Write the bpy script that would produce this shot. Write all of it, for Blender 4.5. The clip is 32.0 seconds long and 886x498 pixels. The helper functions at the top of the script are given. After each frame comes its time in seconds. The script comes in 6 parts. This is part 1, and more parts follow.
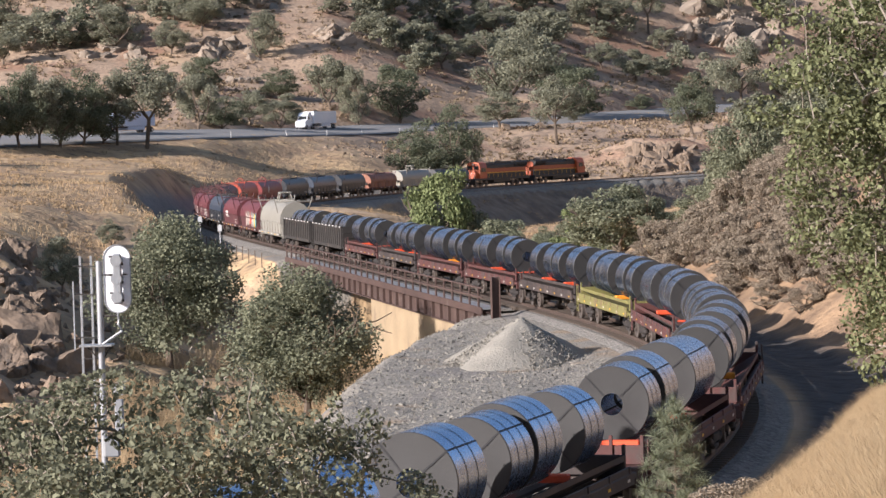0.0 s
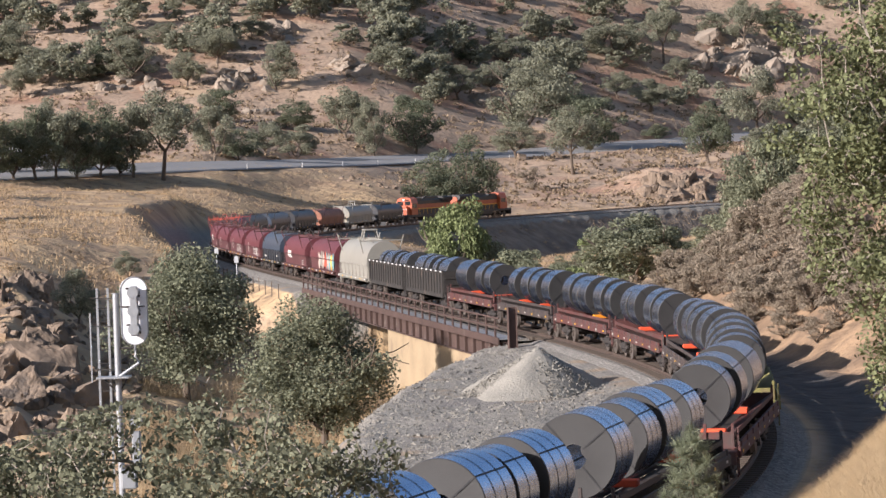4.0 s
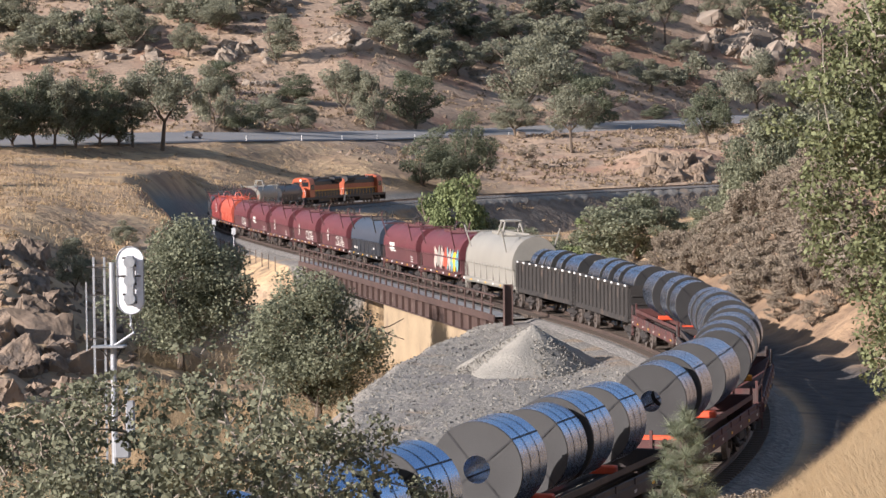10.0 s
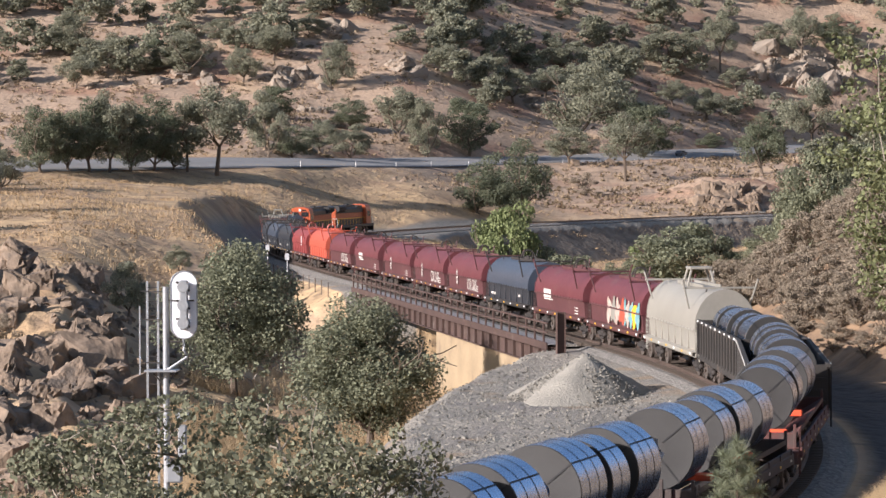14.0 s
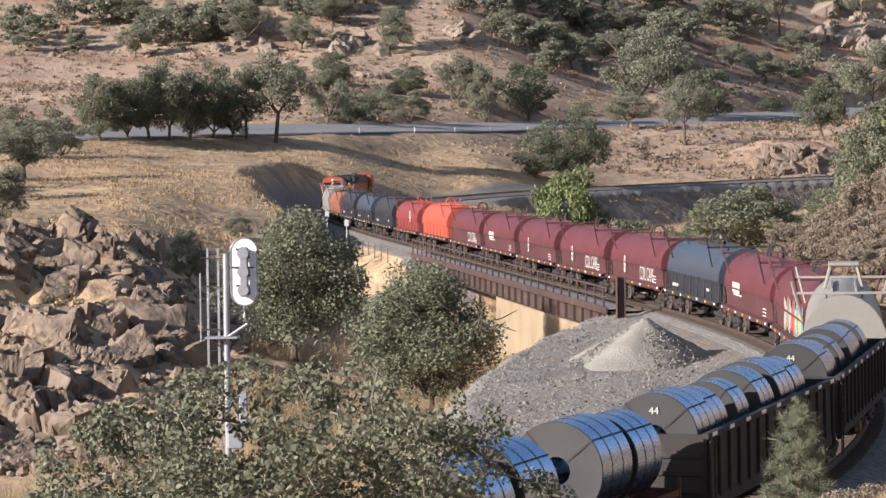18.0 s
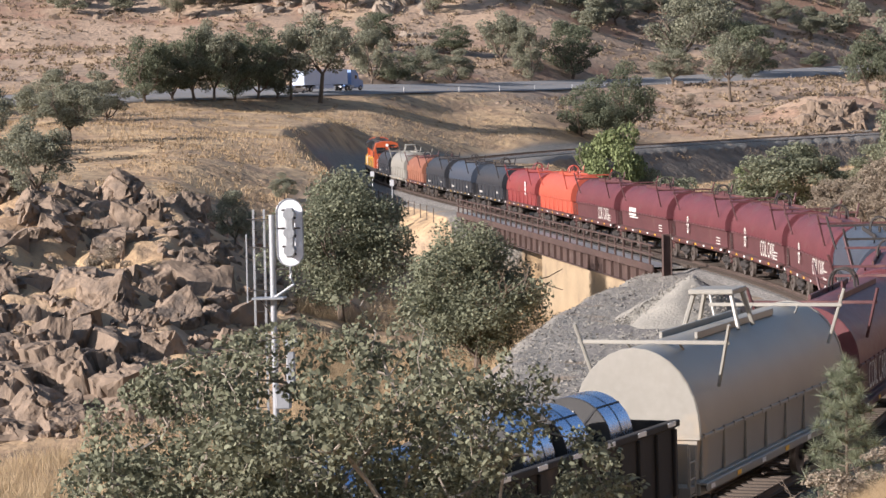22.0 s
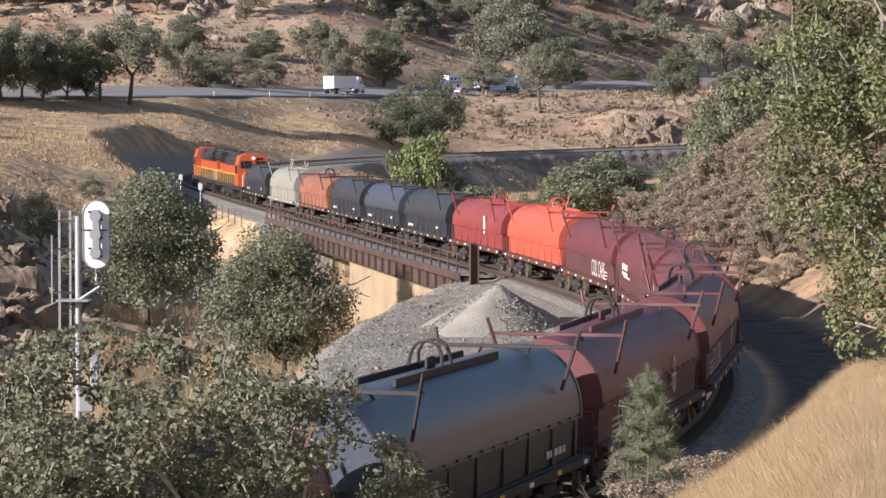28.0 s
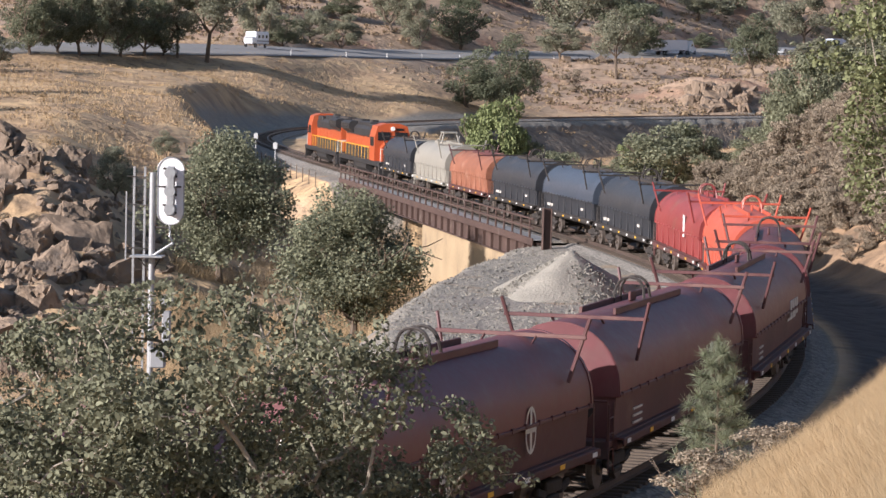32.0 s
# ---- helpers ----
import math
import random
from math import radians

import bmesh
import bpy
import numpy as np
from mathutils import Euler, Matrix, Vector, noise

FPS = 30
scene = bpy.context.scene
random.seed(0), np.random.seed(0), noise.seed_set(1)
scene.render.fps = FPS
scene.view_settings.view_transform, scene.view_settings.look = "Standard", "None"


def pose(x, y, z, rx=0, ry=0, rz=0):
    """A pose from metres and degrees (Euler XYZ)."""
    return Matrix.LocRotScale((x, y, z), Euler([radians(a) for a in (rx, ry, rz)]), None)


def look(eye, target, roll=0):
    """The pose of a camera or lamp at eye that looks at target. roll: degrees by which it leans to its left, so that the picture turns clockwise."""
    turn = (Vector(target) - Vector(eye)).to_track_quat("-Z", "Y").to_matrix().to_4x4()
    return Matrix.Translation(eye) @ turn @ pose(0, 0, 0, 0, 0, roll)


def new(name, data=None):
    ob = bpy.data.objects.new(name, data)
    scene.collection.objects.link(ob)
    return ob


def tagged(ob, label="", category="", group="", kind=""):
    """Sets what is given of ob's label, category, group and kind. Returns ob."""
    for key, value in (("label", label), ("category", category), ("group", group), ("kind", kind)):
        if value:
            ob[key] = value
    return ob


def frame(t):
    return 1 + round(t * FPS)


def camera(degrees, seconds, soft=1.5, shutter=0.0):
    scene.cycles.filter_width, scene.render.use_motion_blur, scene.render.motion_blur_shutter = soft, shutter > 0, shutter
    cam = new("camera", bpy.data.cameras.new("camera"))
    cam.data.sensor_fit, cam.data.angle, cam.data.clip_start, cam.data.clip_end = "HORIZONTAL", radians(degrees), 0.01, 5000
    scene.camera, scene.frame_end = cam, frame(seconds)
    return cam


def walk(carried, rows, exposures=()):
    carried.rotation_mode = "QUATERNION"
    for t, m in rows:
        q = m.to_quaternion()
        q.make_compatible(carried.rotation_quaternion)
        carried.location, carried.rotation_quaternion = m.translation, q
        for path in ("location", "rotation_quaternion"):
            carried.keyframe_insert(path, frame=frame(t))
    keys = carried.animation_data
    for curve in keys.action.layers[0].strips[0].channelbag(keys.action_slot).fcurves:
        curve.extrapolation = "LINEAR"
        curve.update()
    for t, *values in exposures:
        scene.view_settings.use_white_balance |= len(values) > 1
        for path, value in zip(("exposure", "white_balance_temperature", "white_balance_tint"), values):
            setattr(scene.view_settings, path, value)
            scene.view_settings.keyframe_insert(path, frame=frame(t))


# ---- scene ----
# The camera: one hand-held stand on the hillside, panning.
EYE = Vector((0, 0, 4.03))
cam = camera(19.18, 32.0)
# seconds, then yaw to the left, pitch and roll in degrees
AIM = [
    (0.0, -0.179, -1.164, -1.657), (0.5, -1.212, -0.71, -1.495), (1.0, -1.091, -0.708, -1.51), (1.5, -0.848, -0.624, -1.574),
    (2.0, -0.495, -0.624, -1.673), (2.5, -0.355, -0.621, -1.699), (3.0, -0.218, -0.635, -1.735), (3.5, 0.118, -0.636, -1.792),
    (4.0, 0.159, -0.489, -1.946), (4.5, 0.511, -0.331, -2.13), (6.5, 0.351, 0.255, -1.461), (7.0, 0.881, 0.102, -1.477),
    (7.5, 1.484, 0.153, -1.535), (8.0, 0.72, 0.256, -1.467), (8.5, 0.314, -0.188, -1.199), (9.0, 0.0, -1.026, -0.68),
    (9.5, -0.149, -1.004, -0.617), (10.0, 0.111, -1.014, -0.755), (10.5, 0.135, -0.991, -0.748), (11.0, 0.056, -1.026, -0.758),
    (11.5, 0.012, -1.052, -0.74), (12.0, -0.003, -0.968, -0.732), (12.5, 0.166, -0.781, -0.581), (13.0, 0.381, -0.553, -0.389),
    (13.5, 0.774, -0.446, -0.273), (14.0, 1.268, -0.413, -0.283), (14.5, 1.628, -0.463, -0.406), (16.5, 2.356, -0.784, -0.647),
    (17.0, 2.493, -0.821, -0.756), (17.5, 2.565, -0.824, -0.803), (18.0, 2.572, -1.158, -0.671), (18.5, 1.66, -1.893, -0.506),
    (19.0, 1.262, -1.804, -0.376), (19.5, 1.175, -1.634, -0.471), (20.0, -0.869, -1.385, -0.793), (20.5, -1.041, -1.401, -0.91),
    (21.0, -0.174, -1.399, -0.972), (21.5, 0.863, -1.216, -1.067), (22.0, 3.585, -2.031, -1.185), (22.5, 6.264, -2.773, -1.233),
    (23.0, 6.466, -2.899, -0.931), (23.5, 6.521, -3.534, -0.499), (24.0, 5.375, -3.638, 0.046), (24.5, 3.804, -3.828, 0.508),
    (25.0, 2.121, -3.551, 0.278), (25.5, 0.376, -3.252, -0.444), (26.0, 0.171, -2.911, -1.794), (26.5, 0.003, -1.591, -2.363),
    (28.5, -0.559, -2.069, 0.645), (29.0, -0.319, -2.167, 0.842), (29.5, 0.071, -2.214, 0.988), (30.0, 0.532, -2.214, 1.026),
    (30.5, 0.643, -2.28, 1.258), (31.0, 0.694, -2.343, 1.376), (31.5, 0.886, -2.428, 1.357), (32.0, 0.965, -2.743, 1.258),
]


def aim(yaw, pitch, roll):
    a, b = radians(yaw), radians(pitch)
    way = Vector((-math.sin(a) * math.cos(b), math.cos(a) * math.cos(b), math.sin(b)))
    return look(EYE, EYE + 100 * way, roll)


walk(cam, [(t, aim(y, p, r)) for t, y, p, r in AIM], [(0.0, 1.03, 6100, 13), (32.0, 1.03, 6100, 13)])

# ---- light ----
SUN_AZ, SUN_EL = 212.0, 20.0
sky = bpy.data.worlds.new("sky")
scene.world = sky
sky.use_nodes = True
_t = sky.node_tree
_s = _t.nodes.new("ShaderNodeTexSky")
_s.sky_type, _s.sun_disc = "NISHITA", False
_s.sun_elevation, _s.sun_rotation = radians(SUN_EL), radians(90 - SUN_AZ)
_s.dust_density = 1.2
_t.links.new(_s.outputs[0], _t.nodes["Background"].inputs[0])
_t.nodes["Background"].inputs[1].default_value = 0.072
sun = new("sun", bpy.data.lights.new("sun", "SUN"))
sun.data.energy, sun.data.angle, sun.data.color = 4.6, radians(0.53), (1.0, 0.90, 0.82)
_a, _e = radians(SUN_AZ), radians(SUN_EL)
sun.matrix_world = look((0, 0, 80), (-math.cos(_a) * math.cos(_e), -math.sin(_a) * math.cos(_e), 80 - math.sin(_e)))

# ---- materials ----
M = {}


def mat(name, col, rough_=0.6, metal=0.0, var=0.25, big=0.8, fine=14.0, bump=0.15, spot=None, spot_scale=2.0, spot_cut=0.55, island=0.0, translucent=0.0, deep=0.05, gloss=0.5):
    """A procedural surface: colour varied at two scales, with relief and stains of a second colour."""
    m = bpy.data.materials.new(name)
    m.use_nodes = True
    nt = m.node_tree
    n, ln = nt.nodes, nt.links
    b = n["Principled BSDF"]
    tc = n.new("ShaderNodeTexCoord")

    def noise_(scale, detail=4):
        t = n.new("ShaderNodeTexNoise")
        t.inputs["Scale"].default_value, t.inputs["Detail"].default_value = scale, detail
        ln.new(tc.outputs["Object"], t.inputs["Vector"])
        return t.outputs["Fac"]

    def math_(op, a, c):
        k = n.new("ShaderNodeMath")
        k.operation = op
        for i, v in enumerate((a, c)):
            if isinstance(v, (int, float)):
                k.inputs[i].default_value = v
            else:
                ln.new(v, k.inputs[i])
        return k.outputs[0]

    def mix(f, a, c):
        k = n.new("ShaderNodeMix")
        k.data_type = "RGBA"
        for sock, v in ((k.inputs[0], f), (k.inputs[6], a), (k.inputs[7], c)):
            if hasattr(v, "links"):
                ln.new(v, sock)
            elif isinstance(v, (int, float)):
                sock.default_value = v
            else:
                sock.default_value = (*v, 1)
        return k.outputs[2]
    lo = tuple(c * (1 - var) for c in col)
    hi = tuple(min(c * (1 + var), 1) for c in col)
    nb, nf = noise_(big), noise_(fine)
    f = math_("ADD", math_("MULTIPLY", nb, 0.6), math_("MULTIPLY", nf, 0.4))
    if island:
        g = n.new("ShaderNodeNewGeometry")
        f = math_("ADD", math_("MULTIPLY", f, 1 - island), math_("MULTIPLY", g.outputs["Random Per Island"], island))
    ramp = n.new("ShaderNodeMapRange")
    ramp.inputs[1].default_value, ramp.inputs[2].default_value = (0.3, 0.7) if not island else (0.15, 0.85)
    ln.new(f, ramp.inputs[0])
    c = mix(ramp.outputs[0], lo, hi)
    if spot:
        sp = n.new("ShaderNodeMapRange")
        sp.inputs[1].default_value, sp.inputs[2].default_value = spot_cut, spot_cut + 0.12
        ln.new(noise_(spot_scale, 6), sp.inputs[0])
        c = mix(sp.outputs[0], c, spot)
    ln.new(c, b.inputs["Base Color"])
    ln.new(math_("ADD", math_("MULTIPLY", nf, 0.2), rough_ - 0.1), b.inputs["Roughness"])
    b.inputs["Metallic"].default_value = metal
    b.inputs["Specular IOR Level"].default_value = gloss
    if bump:
        bp = n.new("ShaderNodeBump")
        bp.inputs["Strength"].default_value, bp.inputs["Distance"].default_value = bump, deep
        ln.new(nf, bp.inputs["Height"])
        ln.new(bp.outputs[0], b.inputs["Normal"])
    if translucent:
        tr = n.new("ShaderNodeBsdfTranslucent")
        ms = n.new("ShaderNodeMixShader")
        ms.inputs[0].default_value = translucent
        ln.new(c, tr.inputs[0])
        ln.new(b.outputs[0], ms.inputs[1])
        ln.new(tr.outputs[0], ms.inputs[2])
        ln.new(ms.outputs[0], n["Material Output"].inputs[0])
    M[name] = m
    return m


def earth():
    """Dry grass over bare earth, with dark litter, and gravel on the railway's bed."""
    m = mat("earth", (0.36, 0.26, 0.18), 0.95, var=0.32, big=0.06, fine=0.9, bump=0.0, spot=(0.29, 0.175, 0.115), spot_scale=0.045, spot_cut=0.50)
    nt = m.node_tree
    n, ln = nt.nodes, nt.links
    b = n["Principled BSDF"]
    src = b.inputs["Base Color"].links[0].from_socket
    tc = n.new("ShaderNodeTexCoord")

    def tex(scale, detail=5, kind="ShaderNodeTexNoise"):
        t = n.new(kind)
        t.inputs["Scale"].default_value = scale
        if kind == "ShaderNodeTexNoise":
            t.inputs["Detail"].default_value = detail
        ln.new(tc.outputs["Object"], t.inputs["Vector"])
        return t

    def rng(v, a, c):
        k = n.new("ShaderNodeMapRange")
        k.inputs[1].default_value, k.inputs[2].default_value = a, c
        ln.new(v, k.inputs[0])
        return k.outputs[0]

    def mix(f, a, c):
        k = n.new("ShaderNodeMix")
        k.data_type = "RGBA"
        ln.new(f, k.inputs[0])
        for sock, v in ((k.inputs[6], a), (k.inputs[7], c)):
            if hasattr(v, "links"):
                ln.new(v, sock)
            else:
                sock.default_value = (*v, 1)
        return k.outputs[2]
    gold = n.new("ShaderNodeAttribute")
    gold.attribute_name = "straw"
    straw = mix(rng(tex(0.16, 7).outputs["Fac"], 0.36, 0.66), (0.27, 0.18, 0.105), (0.49, 0.345, 0.19))
    c = mix(gold.outputs["Fac"], src, straw)
    c = mix(rng(tex(0.42, 7).outputs["Fac"], 0.55, 0.72), c, (0.15, 0.105, 0.068))
    c = mix(rng(tex(0.06, 7).outputs["Fac"], 0.60, 0.70), c, (0.44, 0.315, 0.20))
    st = tex(7.0, kind="ShaderNodeTexVoronoi")
    sep = n.new("ShaderNodeSeparateColor")
    ln.new(st.outputs["Color"], sep.inputs[0])
    gr = mix(sep.outputs[0], (0.16, 0.146, 0.124), (0.30, 0.275, 0.232))
    gr = mix(rng(tex(0.35, 6).outputs["Fac"], 0.52, 0.68), gr, (0.185, 0.168, 0.15))
    gr = mix(rng(tex(0.22, 7).outputs["Fac"], 0.60, 0.68), gr, (0.27, 0.205, 0.14))
    soil = n.new("ShaderNodeAttribute")
    soil.attribute_name = "soil"
    c = mix(soil.outputs["Fac"], c, mix(rng(tex(0.5, 8).outputs["Fac"], 0.35, 0.68), (0.16, 0.105, 0.065), (0.31, 0.205, 0.12)))
    # the train's shade on the level strip, painted into the ground colour
    strip_shade = n.new("ShaderNodeAttribute")
    strip_shade.attribute_name = "strip_shade"
    c = mix(strip_shade.outputs["Fac"], c, mix(rng(tex(1.5, 8).outputs["Fac"], 0.35, 0.68), (0.036, 0.034, 0.033), (0.07, 0.064, 0.06)))
    talus = n.new("ShaderNodeAttribute")
    talus.attribute_name = "talus"
    c = mix(talus.outputs["Fac"], c, mix(rng(tex(0.35, 8).outputs["Fac"], 0.35, 0.68), (0.12, 0.095, 0.075), (0.23, 0.185, 0.14)))
    at = n.new("ShaderNodeAttribute")
    at.attribute_name = "gravel"
    c = mix(rng(at.outputs["Fac"], 0.25, 0.5), c, gr)
    ln.new(c, b.inputs["Base Color"])
    bp = n.new("ShaderNodeBump")
    bp.inputs["Strength"].default_value, bp.inputs["Distance"].default_value = 0.8, 0.7
    rel = n.new("ShaderNodeMix")
    ln.new(rng(at.outputs["Fac"], 0.06, 0.3), rel.inputs[0])
    ln.new(tex(0.8, 11).outputs["Fac"], rel.inputs[2])
    k_ = n.new("ShaderNodeMath")
    k_.operation = "MULTIPLY"
    k_.inputs[1].default_value = 0.22
    ln.new(tex(5.0, 8).outputs["Fac"], k_.inputs[0])
    ln.new(k_.outputs[0], rel.inputs[3])
    ln.new(rel.outputs[0], bp.inputs["Height"])
    ln.new(bp.outputs[0], b.inputs["Normal"])



def crushed_stone(name, dark, light, scale=7.0):
    """Loose angular stones, each of its own shade."""
    m = mat(name, light, 0.95, bump=0.0)
    nt = m.node_tree
    n, ln = nt.nodes, nt.links
    b = n["Principled BSDF"]
    tc, st, k, bp = n.new("ShaderNodeTexCoord"), n.new("ShaderNodeTexVoronoi"), n.new("ShaderNodeMix"), n.new("ShaderNodeBump")
    st.inputs["Scale"].default_value = scale
    ln.new(tc.outputs["Object"], st.inputs["Vector"])
    k.data_type = "RGBA"
    k.inputs[6].default_value, k.inputs[7].default_value = (*dark, 1), (*light, 1)
    sp = n.new("ShaderNodeSeparateColor")
    ln.new(st.outputs["Color"], sp.inputs[0])
    ln.new(sp.outputs[0], k.inputs[0])
    ln.new(k.outputs[2], b.inputs["Base Color"])
    bp.inputs["Strength"].default_value, bp.inputs["Distance"].default_value = 0.6, 0.12
    ln.new(st.outputs["Distance"], bp.inputs["Height"])
    ln.new(bp.outputs[0], b.inputs["Normal"])


earth()
crushed_stone("ballast", (0.12, 0.11, 0.098), (0.27, 0.25, 0.222))
mat("pile_gravel", (0.27, 0.25, 0.21), 0.95, var=0.28, big=0.5, fine=9, bump=0.6, deep=0.1)
mat("loose_stone", (0.20, 0.188, 0.162), 0.95, var=0.3, big=0.5, fine=9, bump=0.0, island=0.7)
mat("steel_rail", (0.16, 0.12, 0.10), 0.45, 0.6, var=0.3)
mat("tie", (0.085, 0.065, 0.05), 0.9, var=0.4, fine=30)
mat("bridge_steel", (0.075, 0.046, 0.038), 0.75, 0.1, var=0.35, big=0.6, fine=8, spot=(0.13, 0.10, 0.085), spot_scale=0.9, spot_cut=0.6)
mat("concrete", (0.31, 0.235, 0.145), 0.9, var=0.22, big=0.35, fine=6, spot=(0.23, 0.17, 0.11), spot_scale=0.5, spot_cut=0.56)
# grey steel; the blue of the reflected sky is put into its colour
mat("coil", (0.33, 0.43, 0.61), 0.27, 1.0, var=0.10, big=0.7, fine=20, bump=0.02)
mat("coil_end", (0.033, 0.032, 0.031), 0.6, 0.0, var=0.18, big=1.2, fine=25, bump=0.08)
mat("stencil", (0.55, 0.52, 0.47), 0.7, var=0.25, big=2, fine=9, bump=0)
mat("stencil_brown", (0.155, 0.085, 0.062), 0.7, var=0.3, big=1.5, fine=6, bump=0)
mat("graffiti_pink", (0.42, 0.33, 0.28), 0.6, var=0.3, big=1.2, fine=3, bump=0, spot=(0.2, 0.07, 0.06), spot_scale=2.6, spot_cut=0.56)
mat("graffiti_teal", (0.14, 0.30, 0.33), 0.6, var=0.3, big=1.2, fine=3, bump=0, spot=(0.40, 0.33, 0.12), spot_scale=2.8, spot_cut=0.58)
mat("graffiti_blue", (0.15, 0.2, 0.55), 0.6, var=0.3, big=1.2, fine=3, bump=0, spot=(0.2, 0.05, 0.05), spot_scale=2.2, spot_cut=0.5)
mat("strap", (0.02, 0.02, 0.022), 0.6, 0.2)
mat("maroon", (0.12, 0.032, 0.037), 0.5, 0.0, var=0.22, big=0.6, fine=6, bump=0.03, spot=(0.125, 0.05, 0.05), spot_scale=0.7, spot_cut=0.58)
mat("maroon_dull", (0.09, 0.033, 0.034), 0.6, 0.0, var=0.28, big=0.5, fine=6, bump=0.05, spot=(0.13, 0.065, 0.055), spot_scale=0.7, spot_cut=0.56)
mat("red_paint", (0.22, 0.042, 0.04), 0.45, 0.0, var=0.22, big=0.5, fine=6, bump=0.04, spot=(0.20, 0.08, 0.06), spot_scale=0.8, spot_cut=0.58)
mat("orange_red", (0.42, 0.085, 0.05), 0.45, 0.0, var=0.14, big=0.5, fine=6, bump=0.04, spot=(0.36, 0.11, 0.07), spot_scale=0.8, spot_cut=0.6)
mat("black_paint", (0.032, 0.034, 0.04), 0.40, 0.0, var=0.3, big=0.6, fine=7, bump=0.05, spot=(0.06, 0.055, 0.05), spot_scale=0.7, spot_cut=0.6)
mat("slate_paint", (0.05, 0.062, 0.085), 0.36, 0.0, var=0.2, big=0.6, fine=7, bump=0.04)
mat("cream_paint", (0.265, 0.25, 0.215), 0.42, 0.0, var=0.12, big=0.4, fine=6, bump=0.03, spot=(0.42, 0.31, 0.19), spot_scale=0.3, spot_cut=0.64)
mat("brown_paint", (0.24, 0.095, 0.055), 0.6, 0.0, var=0.3, big=0.5, fine=7, bump=0.06, spot=(0.30, 0.15, 0.10), spot_scale=0.9, spot_cut=0.56)
mat("gondola_paint", (0.028, 0.024, 0.021), 0.8, 0.0, var=0.4, big=0.6, fine=8, bump=0.08, spot=(0.09, 0.065, 0.05), spot_scale=0.8, spot_cut=0.58)
mat("frame_yellow", (0.17, 0.155, 0.05), 0.7, 0.0, var=0.3, big=0.8, fine=8, spot=(0.16, 0.11, 0.06), spot_scale=1.1, spot_cut=0.55)
mat("frame_dark", (0.045, 0.034, 0.031), 0.7, 0.0, var=0.35, big=0.8, fine=8, spot=(0.07, 0.05, 0.042), spot_scale=1.1, spot_cut=0.52)
mat("frame_red", (0.085, 0.03, 0.026), 0.7, 0.0, var=0.35, big=0.8, fine=8, spot=(0.07, 0.045, 0.04), spot_scale=1.1, spot_cut=0.52)
mat("under_steel", (0.04, 0.034, 0.031), 0.75, 0.2, var=0.4, big=2, fine=12)
mat("wheel_steel", (0.20, 0.17, 0.15), 0.5, 0.7, var=0.3, big=3, fine=12)
mat("loco_orange", (0.38, 0.078, 0.026), 0.42, 0.0, var=0.16, big=0.4, fine=6, bump=0.03, spot=(0.34, 0.10, 0.04), spot_scale=0.6, spot_cut=0.6)
mat("loco_black", (0.028, 0.026, 0.026), 0.55, 0.1, var=0.4, big=0.8, fine=8)
mat("yellow", (0.75, 0.42, 0.03), 0.5, var=0.12)
mat("white_paint", (0.78, 0.77, 0.74), 0.5, var=0.08)
mat("glass_dark", (0.02, 0.022, 0.025), 0.12, 0.0, var=0.1, bump=0)
mat("galvanised", (0.40, 0.41, 0.42), 0.4, 0.6, var=0.15)
mat("silver_paint", (0.3, 0.31, 0.32), 0.5, 0.4, var=0.08)
mat("bark", (0.13, 0.10, 0.075), 0.95, var=0.35, big=1.5, fine=12, bump=0.6)
mat("bark_pale", (0.27, 0.235, 0.19), 0.95, var=0.35, big=1.5, fine=12, bump=0.5)
mat("leaf_oak", (0.19, 0.195, 0.13), 0.7, var=0.4, big=0.6, fine=3, bump=0, island=0.75, translucent=0.32, gloss=0.12)
# far crowns: distance haze painted in as a lighter, greyer leaf colour
mat("leaf_far", (0.26, 0.262, 0.19), 0.85, var=0.35, big=0.25, fine=2, bump=0, island=0.6, translucent=0.4, gloss=0.12)
mat("leaf_dark", (0.165, 0.18, 0.12), 0.85, var=0.35, big=0.25, fine=2, bump=0, island=0.6, translucent=0.35, gloss=0.12)
mat("leaf_mid", (0.215, 0.225, 0.15), 0.8, var=0.4, big=0.5, fine=3, bump=0, island=0.7, translucent=0.35, gloss=0.12)
mat("leaf_bright", (0.17, 0.24, 0.055), 0.6, var=0.35, big=0.5, fine=2, bump=0, island=0.6, translucent=0.3, gloss=0.12)
mat("leaf_scrub", (0.29, 0.24, 0.18), 0.8, var=0.35, big=0.5, fine=2, bump=0, island=0.6, translucent=0.15, gloss=0.12)
mat("needle", (0.17, 0.19, 0.12), 0.6, var=0.35, big=2, fine=9, bump=0, island=0.6, translucent=0.2)
mat("dry_grass", (0.42, 0.315, 0.185), 0.8, var=0.2, big=0.3, fine=2, bump=0, island=0.7, translucent=0.3)
mat("hill_straw", (0.37, 0.265, 0.15), 0.9, var=0.25, big=0.1, fine=2, bump=0, island=0.5, translucent=0.2)
mat("rock", (0.205, 0.152, 0.108), 0.9, var=0.45, big=0.35, fine=1.6, bump=1.0, spot=(0.10, 0.08, 0.064), spot_scale=0.6, spot_cut=0.54, deep=0.35)
mat("rock_pale", (0.25, 0.205, 0.16), 0.9, var=0.25, big=0.25, fine=2.2, bump=0.6, spot=(0.27, 0.215, 0.165), spot_scale=0.5, spot_cut=0.54, deep=0.4)
mat("asphalt", (0.21, 0.205, 0.20), 0.85, var=0.15, big=0.1, fine=2)
